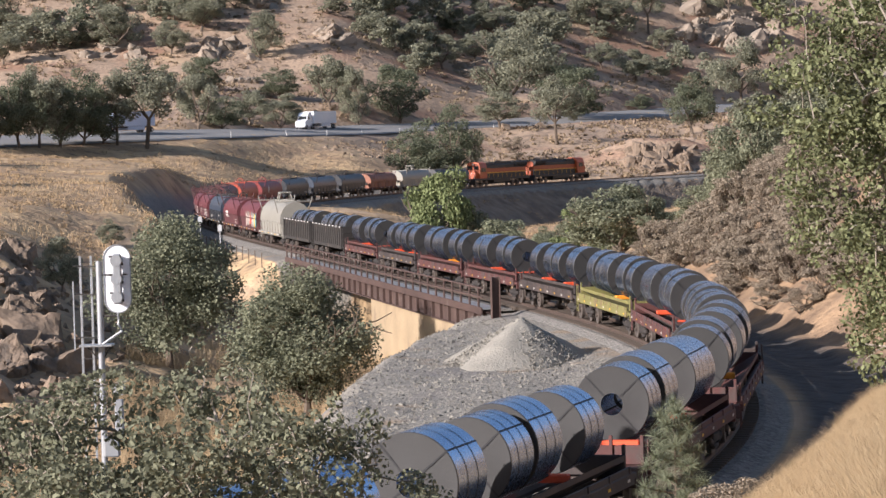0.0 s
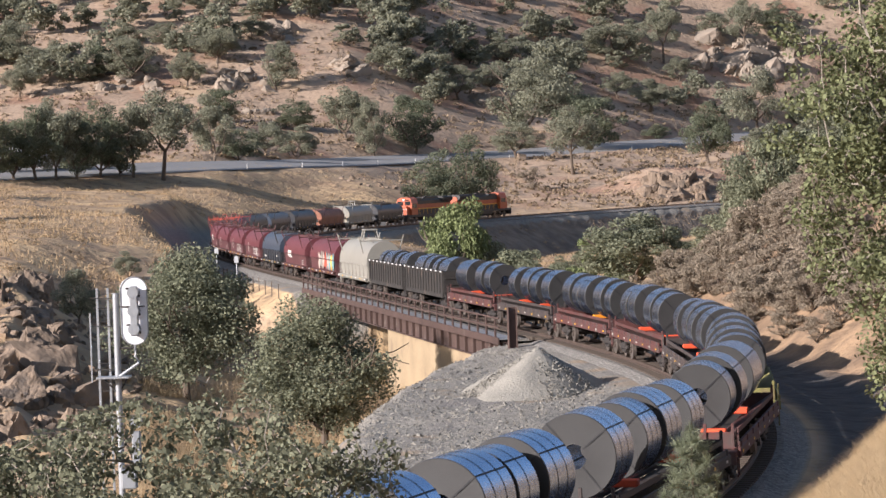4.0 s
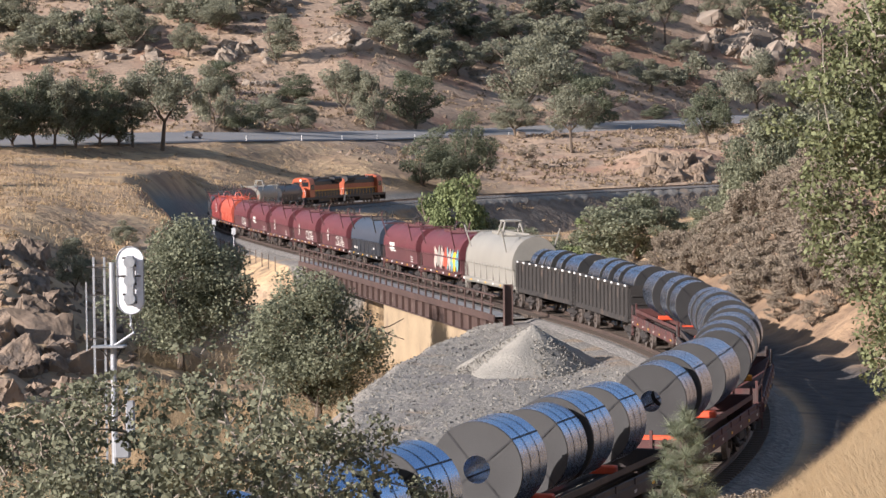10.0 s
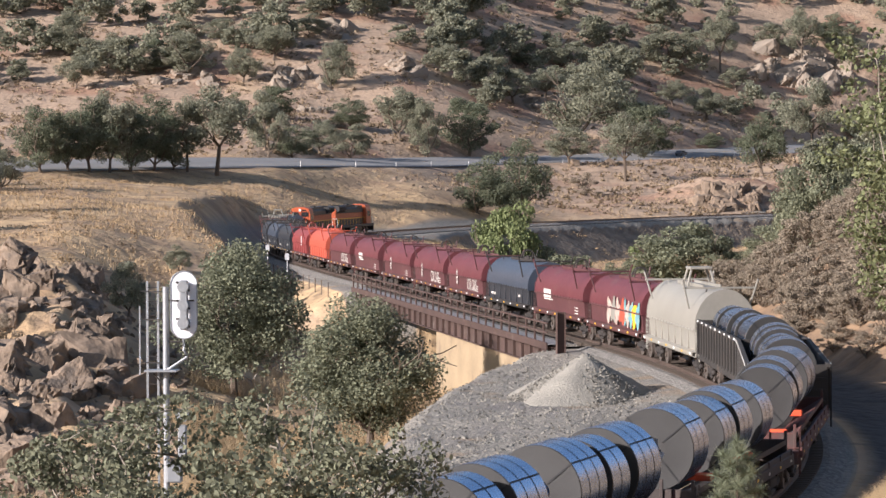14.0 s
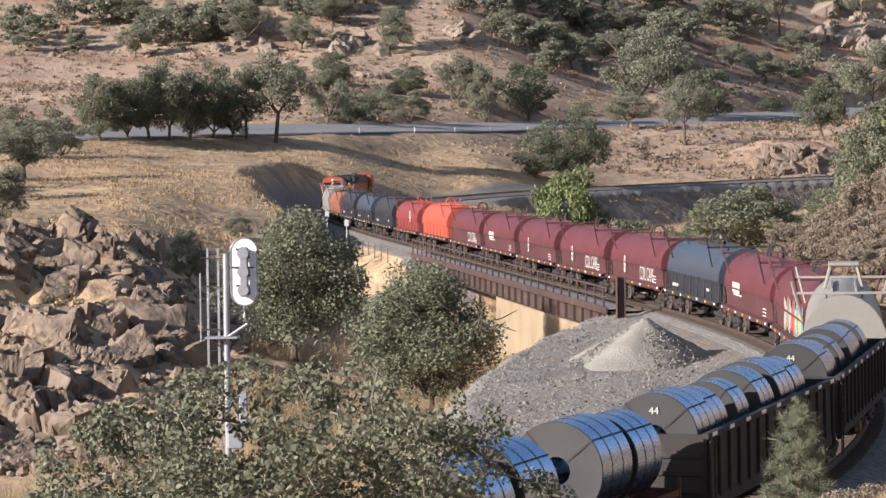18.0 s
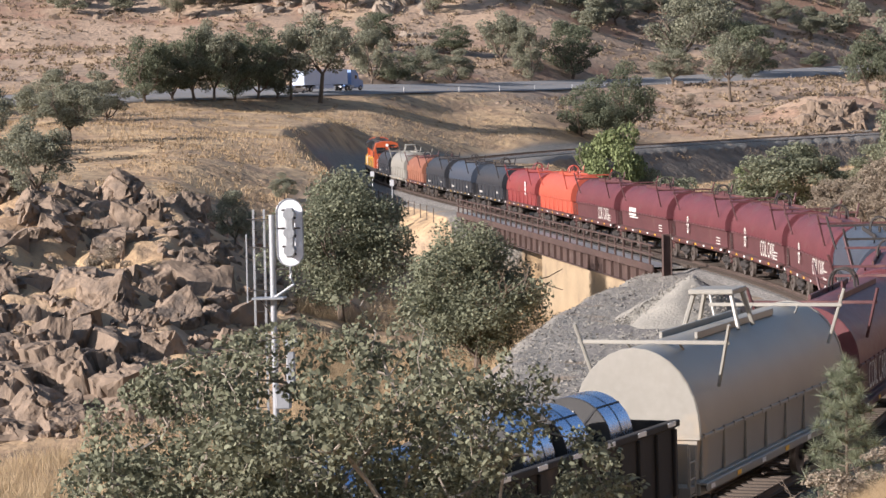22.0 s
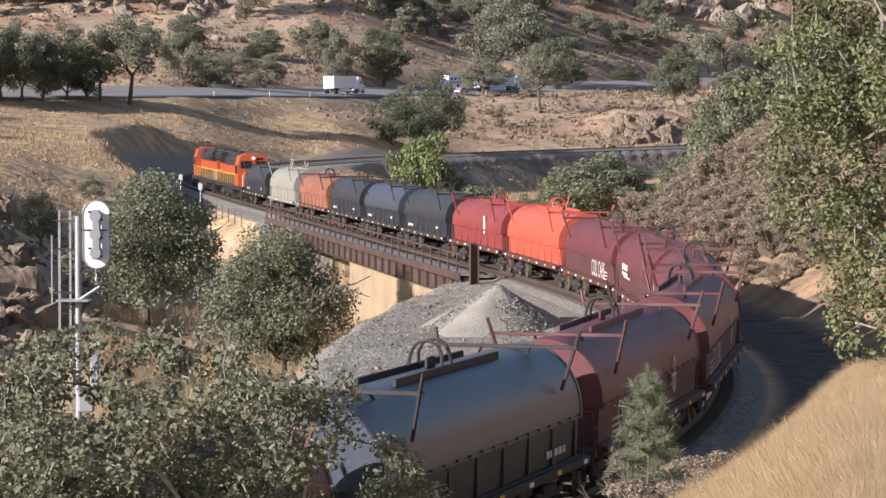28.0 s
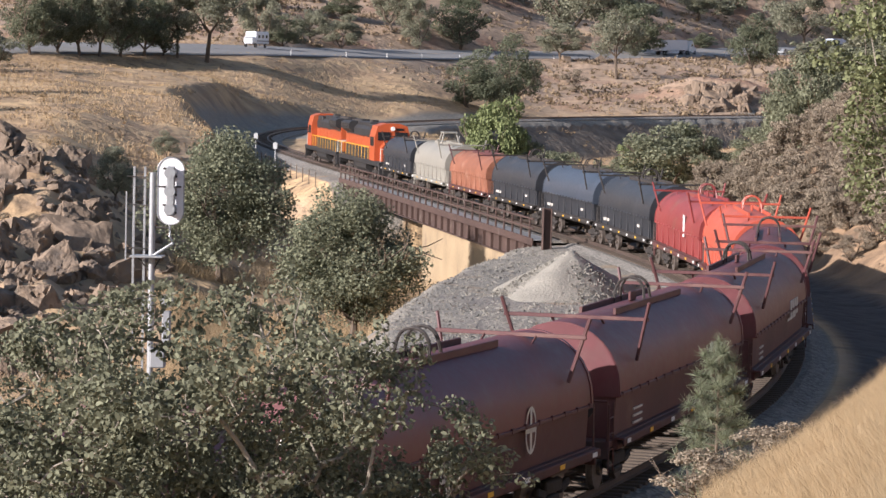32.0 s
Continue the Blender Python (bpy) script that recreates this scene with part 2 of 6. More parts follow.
mat("leaf_pale", (0.19, 0.22, 0.1), 0.65, var=0.35, big=0.3, fine=2, bump=0, island=0.6, translucent=0.25, gloss=0.12)
mat("leaf_olive", (0.165, 0.178, 0.09), 0.6, var=0.42, big=0.6, fine=3, bump=0, island=0.75, translucent=0.28, gloss=0.12)
mat("signal_white", (0.80, 0.80, 0.82), 0.4, 0.0, var=0.05)
mat("truck_white", (0.75, 0.77, 0.80), 0.4, 0.0, var=0.06)
mat("truck_blue", (0.16, 0.27, 0.48), 0.4, 0.0, var=0.1)
mat("tyre", (0.03, 0.03, 0.03), 0.85, var=0.2)
mat("car_grey", (0.12, 0.13, 0.15), 0.3, 0.3, var=0.1)
mat("bunk_red", (0.70, 0.09, 0.03), 0.6, 0.0, var=0.15)
mat("bunk_orange", (0.85, 0.30, 0.02), 0.6, 0.0, var=0.15)
mat("leaf_brush", (0.25, 0.19, 0.125), 0.8, var=0.4, big=0.1, fine=2, bump=0, island=0.6, translucent=0.15, gloss=0.12)
mat("truck_pale", (0.50, 0.58, 0.72), 0.4, 0.0, var=0.06)

# ---- plan: the railway line and the lie of the land ----
# heading of the line every 15 m, degrees, in the way the train goes
HEADING = np.radians([
    231.8, 233.0, 234.3, 235.7, 237.3, 239.7, 243.0, 246.7, 250.5, 253.5, 255.3, 256.9, 259.3, 262.5, 266.1, 269.8,
    273.4, 276.5, 278.8, 280.1, 280.6, 281.0, 281.5, 282.0, 282.2, 281.7, 281.4, 281.5, 282.0, 281.4, 278.8, 274.8,
    269.1, 261.8, 254.9, 250.6, 246.7, 242.8, 239.0, 235.2, 231.5, 227.8, 224.2, 220.6, 217.1, 213.6, 210.2, 206.8])
GRADE, S_ZERO = 0.0218, 300.0
BRIDGE = (328.0, 405.0)
_S = np.arange(-400.0, 1000.0, 1.0)
_H = np.interp(_S, np.arange(48) * 15.0 - 30.0, HEADING)
_X = np.concatenate([[0], np.cumsum(np.cos((_H[1:] + _H[:-1]) / 2))])
_Y = np.concatenate([[0], np.cumsum(np.sin((_H[1:] + _H[:-1]) / 2))])
_X += 33.5 - _X[400]
_Y += 537.4 - _Y[400]


def rail(s, side=0.0):
    """Place on the line at s metres, side metres to the left of travel; and heading."""
    x, y, h = np.interp(s, _S, _X), np.interp(s, _S, _Y), np.interp(s, _S, _H)
    return x - side * np.sin(h), y + side * np.cos(h), -GRADE * (s - S_ZERO), h


def step(a, b, v):
    u = np.clip((v - a) / (b - a), 0, 1)
    return u * u * (3 - 2 * u)


_PERM = np.random.RandomState(5).permutation(256)
_VAL = np.random.RandomState(6).rand(256)


def rough(x, y):
    """Smooth value noise, -1 to 1."""
    xi, yi = np.floor(x).astype(int), np.floor(y).astype(int)
    u, v = x - xi, y - yi
    u, v = u * u * (3 - 2 * u), v * v * (3 - 2 * v)

    def at(i, j):
        return _VAL[_PERM[(_PERM[i & 255] + j) & 255]]
    return 2 * ((at(xi, yi) * (1 - u) + at(xi + 1, yi) * u) * (1 - v) + (at(xi, yi + 1) * (1 - u) + at(xi + 1, yi + 1) * u) * v) - 1


def fbm(x, y, n=4):
    return sum(rough(x * 2 ** k + 17 * k, y * 2 ** k - 31 * k) / 2 ** k for k in range(n))


# sections through the land, by bearing from the viewpoint: tangent of the bearing, then distances and heights
SECTIONS = [
    (-0.60, (0, 20, 40, 70, 130, 200, 400, 700, 1000, 1600), (2.4, -3, -6, -7, -6, 4, 15, 36, 125, 290)),
    (-0.244, (0, 12, 20, 40, 60, 85, 128, 150, 178, 230, 330, 430, 480, 560, 700, 1000, 1600), (2.4, 0, -2.5, -5.5, -6.2, -7.2, -9, -3.5, 2.4, 4, 8.4, 12, 14, 20, 36, 128, 290)),
    (-0.168, (0, 12, 20, 45, 90, 128, 155, 190, 330, 420, 480, 560, 700, 1000, 1600), (2.4, 0, -3, -6, -8, -8.6, -3.2, 1.1, 8.1, 12.2, 14.6, 20, 36, 128, 290)),
    (-0.125, (0, 12, 20, 45, 90, 150, 210, 250, 300, 370, 430, 480, 510, 560, 700, 1000, 1600), (2.4, 0, -3.5, -6.5, -8.3, -6.2, -1.6, 2.2, 6.0, 9.0, 11.5, 14, 16, 20, 36, 128, 290)),
    (-0.107, (0, 12, 20, 45, 90, 150, 210, 250, 300, 340, 370, 430, 480, 560, 700, 1000, 1600), (2.4, 0, -3.5, -6.5, -8.4, -7, -2.8, 1.4, 5.5, 7.4, 8.4, 10.8, 14, 20, 36, 127, 290)),
    (-0.092, (0, 12, 20, 45, 90, 150, 230, 290, 330, 360, 420, 480, 510, 560, 700, 1000, 1600), (2.4, 0, -3.5, -6.5, -8.4, -7.6, -5, -1.6, 0.5, 3, 8, 14, 16.6, 20, 36, 126, 290)),
    (-0.040, (0, 12, 20, 45, 120, 200, 240, 290, 380, 440, 465, 520, 590, 615, 700, 1000, 1600), (2.4, 0, -3.5, -6.5, -7.6, -9, -8, -2.5, 2, 3.2, 5, 13.5, 17.5, 18.5, 32, 122, 290)),
    (0.025, (0, 12, 20, 45, 62, 110, 160, 190, 260, 350, 450, 500, 530, 600, 670, 700, 760, 1000, 1600), (2.4, 0.5, -3, -5, -5.4, -6, -6, -7, -6, -3, -1, 5, 5, 11, 20, 22, 32, 118, 290)),
    (0.090, (0, 12, 20, 28, 40, 60, 75, 118, 150, 220, 350, 500, 565, 600, 640, 720, 765, 850, 1050, 1600), (2.4, 1.7, 1.0, 0.3, -2.6, -5.4, -5, -3.4, -1.8, -2, -2, 2, 6, 9, 14, 23, 27, 60, 132, 290)),
    (0.169, (0, 12, 25, 38, 58, 90, 105, 130, 180, 350, 600, 760, 860, 1050, 1600), (2.4, 2.3, 1.7, 1.2, -3.0, -3.6, -1.5, 3, 6, 8, 14, 26, 60, 132, 290)),
    (0.60, (0, 20, 40, 90, 150, 350, 600, 900, 1600), (2.4, 4, 6, 8, 10, 14, 25, 70, 290)),
]


def nearest(x, y, px, py):
    """Index of the nearest of the points px, py for each place."""
    x, y = np.asarray(x, float), np.asarray(y, float)
    if x.size * len(px) < 400000:
        d = (x.reshape(-1, 1) - px) ** 2 + (y.reshape(-1, 1) - py) ** 2
        return d.argmin(1).reshape(x.shape)
    best, k = np.full(x.shape, 1e12, np.float32), np.zeros(x.shape, int)
    x, y = x.astype(np.float32), y.astype(np.float32)
    for i in range(len(px)):
        d = (x - np.float32(px[i])) ** 2 + (y - np.float32(py[i])) ** 2
        m = d < best
        best[m] = d[m]
        k[m] = i
    return k


_PICK = np.arange(0, len(_S), 8)


# the gravel yard: its reach beyond the bed along the line
YARD_S = (402, 405, 411, 416, 428, 440, 451, 460, 470, 500, 530)
YARD_W = (0.0, 0.6, 2.6, 5.0, 8.2, 10.4, 11.0, 10.4, 8.6, 5.5, 0.0)


def near_line(x, y):
    """Nearest point of the line: its s, and the distance to the left of travel."""
    s = _S[_PICK][nearest(x, y, _X[_PICK], _Y[_PICK])]
    for _ in range(2):
        px, py, _, h = rail(s)
        s = s + np.clip((x - px) * np.cos(h) + (y - py) * np.sin(h), -12, 12)
    px, py, _, h = rail(s)
    return s, -(x - px) * np.sin(h) + (y - py) * np.cos(h)


# the highway: across, ahead and height
ROAD = [(-150, 400, 13.0), (-95, 440, 14.4), (-52.5, 502, 16.6), (-24, 609, 19.2), (-4.8, 660, 20.9), (17.3, 695, 22.0), (50.6, 744, 24.6), (100, 844, 29.2), (162, 946, 35), (330, 1080, 48)]
_RD = np.array(ROAD, float)
_RT = np.linspace(0, len(_RD) - 1, 240)


def _round(v):
    """A smooth line through the given values."""
    k = np.arange(len(v))
    m = np.gradient(v)
    i = np.clip(_RT.astype(int), 0, len(v) - 2)
    u = _RT - i
    return (2 * u**3 - 3 * u**2 + 1) * v[i] + (u**3 - 2 * u**2 + u) * m[i] + (3 * u**2 - 2 * u**3) * v[i + 1] + (u**3 - u**2) * m[i + 1]


RX, RY, RZ = [_round(_RD[:, c]) for c in range(3)]


def by_road(x, y):
    """Distance to the highway's middle, its height there, and whether the place lies on the near side."""
    k = nearest(x, y, RX, RY)
    return np.hypot(x - RX[k], y - RY[k]), RZ[k], np.hypot(x, y) < np.hypot(RX[k], RY[k])


def near_road(x, y):
    """Distance to the highway's middle, and its height there."""
    return by_road(x, y)[:2]


def land(x, y):
    """Height of the ground, and how far each place is on the railway's bed (0 to 1)."""
    x, y = np.asarray(x, float), np.asarray(y, float)
    r = np.hypot(x, y)
    bear = np.clip(np.where(y > 0.02 * r, x / np.maximum(y, 1e-3), np.where(x > 0, 9, -9)), -0.6, 0.6)
    bear = bear * (1 - step(1.75, 3.14, np.abs(np.arctan2(x, y))))
    heights = np.stack([np.interp(r, d, z) for _, d, z in SECTIONS])
    b = np.array([k[0] for k in SECTIONS])
    i = np.clip(np.searchsorted(b, bear) - 1, 0, len(b) - 2)
    u = (bear - b[i]) / (b[i + 1] - b[i])
    u = 0.5 * u + 0.5 * u * u * (3 - 2 * u)
    flat = np.arange(x.size)
    hh = heights.reshape(len(b), -1)
    z = (hh[i.ravel(), flat] * (1 - u.ravel()) + hh[i.ravel() + 1, flat] * u.ravel()).reshape(x.shape)
    amp = np.clip((r - 15) / 120, 0, 1)
    z = z + amp * (0.9 * fbm(x / 34, y / 34, 4) + step(560, 800, r) * 3.2 * fbm(x / 90 + 5, y / 90, 4))
    # the knoll cut by the far track
    z = z + 7.5 * np.exp(-((x - 52) / 15) ** 2 - ((y - 600) / 11) ** 2)
    # blocky rock face on the far side of the ravine
    face = step(122, 135, r) * (1 - step(185, 215, r)) * (1 - step(-0.172, -0.15, bear)) * step(-0.5, -0.4, bear)
    z = z + face * (1.7 * np.abs(fbm(x / 9, y / 9, 3)) + 1.2 * np.abs(fbm(x / 3.4, y / 3.4, 2)) - 1.2)
    z = z + 0.45 * fbm(x / 3.2 + 50, y / 3.2, 3) * step(60, 80, r) * (1 - step(215, 260, r)) * step(-0.02, 0.05, bear)
    # the highway's bench
    d, zr, before = by_road(x, y)
    # below it the ground falls away on the near side
    z = np.where(before & (x > -10), np.minimum(z, zr - 0.2 - 0.05 * d + 3.0 * step(90, 160, d) * d / 40), z)
    # gentle rise from the highway towards the far hills
    low = np.minimum(z, zr + 1.5 + 0.20 * np.clip(d - 12, 0, None) + 0.34 * np.clip(y - 890, 0, None) + 1.5 * fbm(x / 40, y / 40, 3) * step(20, 60, d))
    far = step(-0.05, 0.13, bear) * step(690, 740, r)
    z = z * (1 - far) + low * far
    on = 1 - step(6.5, 22, d)
    z = z * (1 - on) + (zr - 0.12) * on
    s, w = near_line(x, y)
    zb = -GRADE * (s - S_ZERO) - 0.75 + 0.32 * (1 - step(1.8, 6.0, np.abs(w))) * (r < 250)
    # the far track runs on a high fill
    fill = step(-160, -110, s) * (1 - step(90, 125, s)) * (w > 0) * (1 - step(25, 60, w))
    z = z * (1 - fill) + np.minimum(z, zb - 0.66 * np.clip(w - 3.0, 0, 11) + 0.3 * fbm(x / 6, y / 6, 3)) * fill
    # outside the near curve a steep bank rises behind a level strip
    bank = step(382, 398, s) * (1 - step(446, 468, s)) * step(6, 8.5, w) * (1 - step(17, 26, w))
    z = z * (1 - bank) + (zb + 0.64 * np.clip(w - 7.6, 0, 12) + 0.35 * fbm(x / 5, y / 5, 3)) * bank
    # inside the near curve the bed widens to a gravel yard
    extra = np.interp(s, YARD_S, YARD_W) * (w < 0)
    yard = step(402, 408, s) * (1 - step(520, 540, s)) * (w < 0)
    strip = step(382, 400, s) * (1 - step(452, 480, s)) * (w > 0)
    out = np.clip(np.abs(w) - 3.4 - extra - 3.2 * strip, 0, None)
    bed = 1 - step(0, 9 - 4.2 * yard - 6.0 * strip - 7.5 * fill, out)
    on_bridge = step(BRIDGE[0] - 1, BRIDGE[0] + 6, s) * (1 - step(BRIDGE[1] - 8, BRIDGE[1] + 0.5, s))
    bed = bed * (1 - on_bridge)
    z = z * (1 - bed) + (zb + 0.10 * fbm(x / 2.6, y / 2.6, 3) * (np.abs(w) > 4) * (r > 60)) * bed
    return z, bed, s, w

# ---- building helpers ----
class Geo:
    """Vertices and faces that become one mesh."""

    def __init__(self):
        self.v, self.f = [], []

    def add(self, verts, faces):
        n = len(self.v)
        self.v += [tuple(p) for p in verts]
        self.f += [tuple(n + i for i in f) for f in faces]
        return self

    def box(self, c, size, cut=0.0, m=None):
        """A box with chamfered edges."""
        h = [s / 2 for s in size]
        k = min(cut, min(h) * 0.9)
        if k <= 0:
            vs = [Vector((sx * h[0], sy * h[1], sz * h[2])) for sx in (-1, 1) for sy in (-1, 1) for sz in (-1, 1)]
            fs = [(0, 1, 3, 2), (4, 6, 7, 5), (0, 4, 5, 1), (2, 3, 7, 6), (0, 2, 6, 4), (1, 5, 7, 3)]
        else:
            vs, key, fs = [], {}, []
            for ax in range(3):
                for s in (-1, 1):
                    for a in (-1, 1):
                        for b in (-1, 1):
                            p = [0, 0, 0]
                            o = [i for i in range(3) if i != ax]
                            p[ax], p[o[0]], p[o[1]] = s * h[ax], a * (h[o[0]] - k), b * (h[o[1]] - k)
                            sg = [0, 0, 0]
                            sg[ax], sg[o[0]], sg[o[1]] = s, a, b
                            key[(ax, *sg)] = len(vs)
                            vs.append(Vector(p))
            for ax in range(3):
                o = [i for i in range(3) if i != ax]
                for s in (-1, 1):
                    q = []
                    for a, b in ((-1, -1), (1, -1), (1, 1), (-1, 1)):
                        sg = [0, 0, 0]
                        sg[ax], sg[o[0]], sg[o[1]] = s, a, b
                        q.append(key[(ax, *sg)])
                    fs.append(tuple(q))
            for a in range(3):
                for b in range(a + 1, 3):
                    c3 = 3 - a - b
                    for sa in (-1, 1):
                        for sb in (-1, 1):
                            q = []
                            for ax, t in ((a, -1), (a, 1), (b, 1), (b, -1)):
                                sg = [0, 0, 0]
                                sg[a], sg[b], sg[c3] = sa, sb, t
                                q.append(key[(ax, *sg)])
                            fs.append(tuple(q))
            for sx in (-1, 1):
                for sy in (-1, 1):
                    for sz in (-1, 1):
                        fs.append(tuple(key[(ax, sx, sy, sz)] for ax in range(3)))
        c = Vector(c)
        return self.add([(m @ p if m else p) + c for p in vs], fs)

    def tube(self, p0, p1, r0, r1=None, n=8, caps=True):
        r1 = r0 if r1 is None else r1
        p0, p1 = Vector(p0), Vector(p1)
        q = (p1 - p0).to_track_quat("Z", "Y").to_matrix()
        ring = [q @ Vector((math.cos(2 * math.pi * i / n), math.sin(2 * math.pi * i / n), 0)) for i in range(n)]
        vs = [p0 + r0 * d for d in ring] + [p1 + r1 * d for d in ring]
        fs = [(i, (i + 1) % n, n + (i + 1) % n, n + i) for i in range(n)]
        if caps:
            fs += [tuple(range(n))[::-1], tuple(range(n, 2 * n))]
        return self.add(vs, fs)

    def pipe(self, pts, r, n=6):
        """A bent tube through the points, in one piece."""
        pts = [Vector(p) for p in pts]
        rows = []
        for i, p in enumerate(pts):
            d = (pts[min(i + 1, len(pts) - 1)] - pts[max(i - 1, 0)]).normalized()
            q = d.to_track_quat("Z", "Y").to_matrix()
            ring = [q @ Vector((math.cos(2 * math.pi * k / n), math.sin(2 * math.pi * k / n), 0)) for k in range(n)]
            if rows:
                k = min(range(n), key=lambda j: (p + r * ring[j] - rows[-1][0]).length - abs((p - pts[i - 1]).length) * 0)
                ring = ring[k:] + ring[:k]
            rows.append([p + r * v for v in ring])
        k = len(self.v)
        self.strip(rows, closed=True)
        m = len(self.v)
        self.f += [tuple(range(k, k + n))[::-1], tuple(range(m - n, m))]
        return self

    def prism(self, prof, x0, x1):
        """A closed outline in y and z, drawn out along x."""
        n = len(prof)
        vs = [(x0, y, z) for y, z in prof] + [(x1, y, z) for y, z in prof]
        fs = [(i, i + n, (i + 1) % n + n, (i + 1) % n) for i in range(n)]
        return self.add(vs, fs + [tuple(range(n)), tuple(range(n, 2 * n))[::-1]])

    def strip(self, rows, closed=False):
        """Faces between rows of points of equal length."""
        n = len(rows[0])
        vs = [p for r in rows for p in r]
        fs = []
        for i in range(len(rows) - 1):
            for j in range(n if closed else n - 1):
                k = (j + 1) % n
                fs.append((i * n + j, i * n + k, (i + 1) * n + k, (i + 1) * n + j))
        return self.add(vs, fs)

    def mesh(self, name, material, smooth=False, angle=0.6):
        me = bpy.data.meshes.new(name)
        me.from_pydata([tuple(p) for p in self.v], [], self.f)
        bm = bmesh.new()
        bm.from_mesh(me)
        bmesh.ops.recalc_face_normals(bm, faces=bm.faces)
        if smooth:
            for f in bm.faces:
                f.smooth = True
            for e in bm.edges:
                if len(e.link_faces) != 2 or e.calc_face_angle(0) > angle:
                    e.smooth = False
        bm.to_mesh(me)
        bm.free()
        me.materials.append(M[material])
        return me


def part(name, geo, material, parent, label="", smooth=False):
    ob = new(name, geo.mesh(name, material, smooth) if isinstance(geo, Geo) else geo)
    ob.parent = parent
    if label:
        ob["label"] = label
    return ob


def thing(name, label, category, group="", kind=""):
    return tagged(new(name), label, category, group, kind)


def solid(name, geo, material, label, category, group="", kind="", smooth=False):
    return tagged(new(name, geo.mesh(name, material, smooth)), label, category, group, kind)


def quads_mesh(name, co, material, per=4, smooth=False):
    """A mesh of loose faces, each of per vertices, from an array."""
    co = np.ascontiguousarray(co, dtype=np.float32).reshape(-1, 3)
    n = len(co)
    me = bpy.data.meshes.new(name)
    me.vertices.add(n)
    me.vertices.foreach_set("co", co.ravel())
    me.loops.add(n)
    me.loops.foreach_set("vertex_index", np.arange(n, dtype=np.int32))
    me.polygons.add(n // per)
    me.polygons.foreach_set("loop_start", np.arange(0, n, per, dtype=np.int32))
    if smooth:
        me.polygons.foreach_set("use_smooth", np.ones(n // per, bool))
    me.update()
    me.materials.append(M[material])
    return me


def lie(s, side=0.0, up=0.0, turn=0.0):
    """A pose on the line: x along the way of travel."""
    x, y, z, h = rail(s, side)
    return pose(float(x), float(y), float(z) + up, 0, math.degrees(math.atan(GRADE)), math.degrees(float(h)) + turn)


def height(x, y):
    return float(land(np.array([x]), np.array([y]))[0][0])


def lettering(text, size, material, parent, m, name="lettering", label=""):
    """Flat letters in the built-in font, as a mesh."""
    cu = bpy.data.curves.new("lettering", "FONT")
    cu.body, cu.size, cu.align_x, cu.align_y = text, size, "CENTER", "CENTER"
    tmp = bpy.data.objects.new("lettering", cu)
    me = bpy.data.meshes.new_from_object(tmp)
    bpy.data.objects.remove(tmp)
    me.materials.clear()
    me.materials.append(M[material])
    ob = part(name, me, material, parent, label)
    ob.matrix_basis = m
    return ob

# ---- ground ----
def ground():
    fine = np.arange(-0.215, 0.345, 0.0014)
    wide = np.concatenate([np.linspace(-math.pi, -0.23, 46), fine, np.linspace(0.36, math.pi, 46)[:-1]])
    rings = np.concatenate([[0.02, 1.0, 2.0, 4, 6, 8, 10], 11 * 1.0078 ** np.arange(0, 645), [1800, 2400, 3200]])
    rings = rings[(rings < 1620) | (rings > 1790)]
    yaw, r = np.meshgrid(wide, rings)
    x, y = -np.sin(yaw) * r, np.cos(yaw) * r
    z, bed, s, w = land(x, y)
    n, m = x.shape
    co = np.stack([x, y, z], -1).reshape(-1, 3)
    i, j = np.meshgrid(np.arange(n - 1), np.arange(m), indexing="ij")
    j2 = (j + 1) % m
    quads = np.stack([i * m + j, (i + 1) * m + j, (i + 1) * m + j2, i * m + j2], -1).reshape(-1, 4)
    quads = quads[:, ::-1]
    me = bpy.data.meshes.new("ground")
    me.vertices.add(len(co))
    me.vertices.foreach_set("co", co.ravel())
    me.loops.add(quads.size + m)
    me.loops.foreach_set("vertex_index", np.concatenate([quads.ravel(), np.arange(m)]).astype(np.int32))
    me.polygons.add(len(quads) + 1)
    me.polygons.foreach_set("loop_start", np.arange(0, quads.size + 1, 4, dtype=np.int32))
    me.polygons.foreach_set("use_smooth", np.ones(len(quads) + 1, bool))
    me.update()
    me.validate()
    gravel = bed * step(40, 46, np.hypot(x, y)) * np.where((s > 220) & (s < 340), 1 - step(3.0, 4.6, np.abs(w)), 1) * np.where((w > 0) & (s > 200), 1 - step(1.6, 3.0, w), 1)
    gravel = np.where((w < -4) & (s > 402) & (s < 480), gravel * step(0.55, 0.9, bed), gravel)
    # masks; the one just right of the near curve carries painted shade
    for name, values in (("gravel", gravel), ("talus", step(2.0, 3.0, w) * (1 - step(11, 16, w)) * step(-160, -110, s) * (1 - step(80, 115, s))), ("soil", step(4.5, 7, w) * (1 - step(24, 34, w)) * step(375, 395, s) * (1 - step(470, 500, s))), ("strip_shade", step(2.4, 3.4, w) * (1 - step(6.6, 8.2, w)) * step(375, 395, s) * (1 - step(500, 520, s))), ("straw", 1 - step(500, 600, np.hypot(x, y)))):
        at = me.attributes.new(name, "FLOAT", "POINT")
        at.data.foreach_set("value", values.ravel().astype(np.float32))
    ob = new("ground", me)
    me.materials.append(M["earth"])
    return tagged(ob, "dry golden grass and bare reddish earth on rolling hills", "ground", kind="structure")


ground()

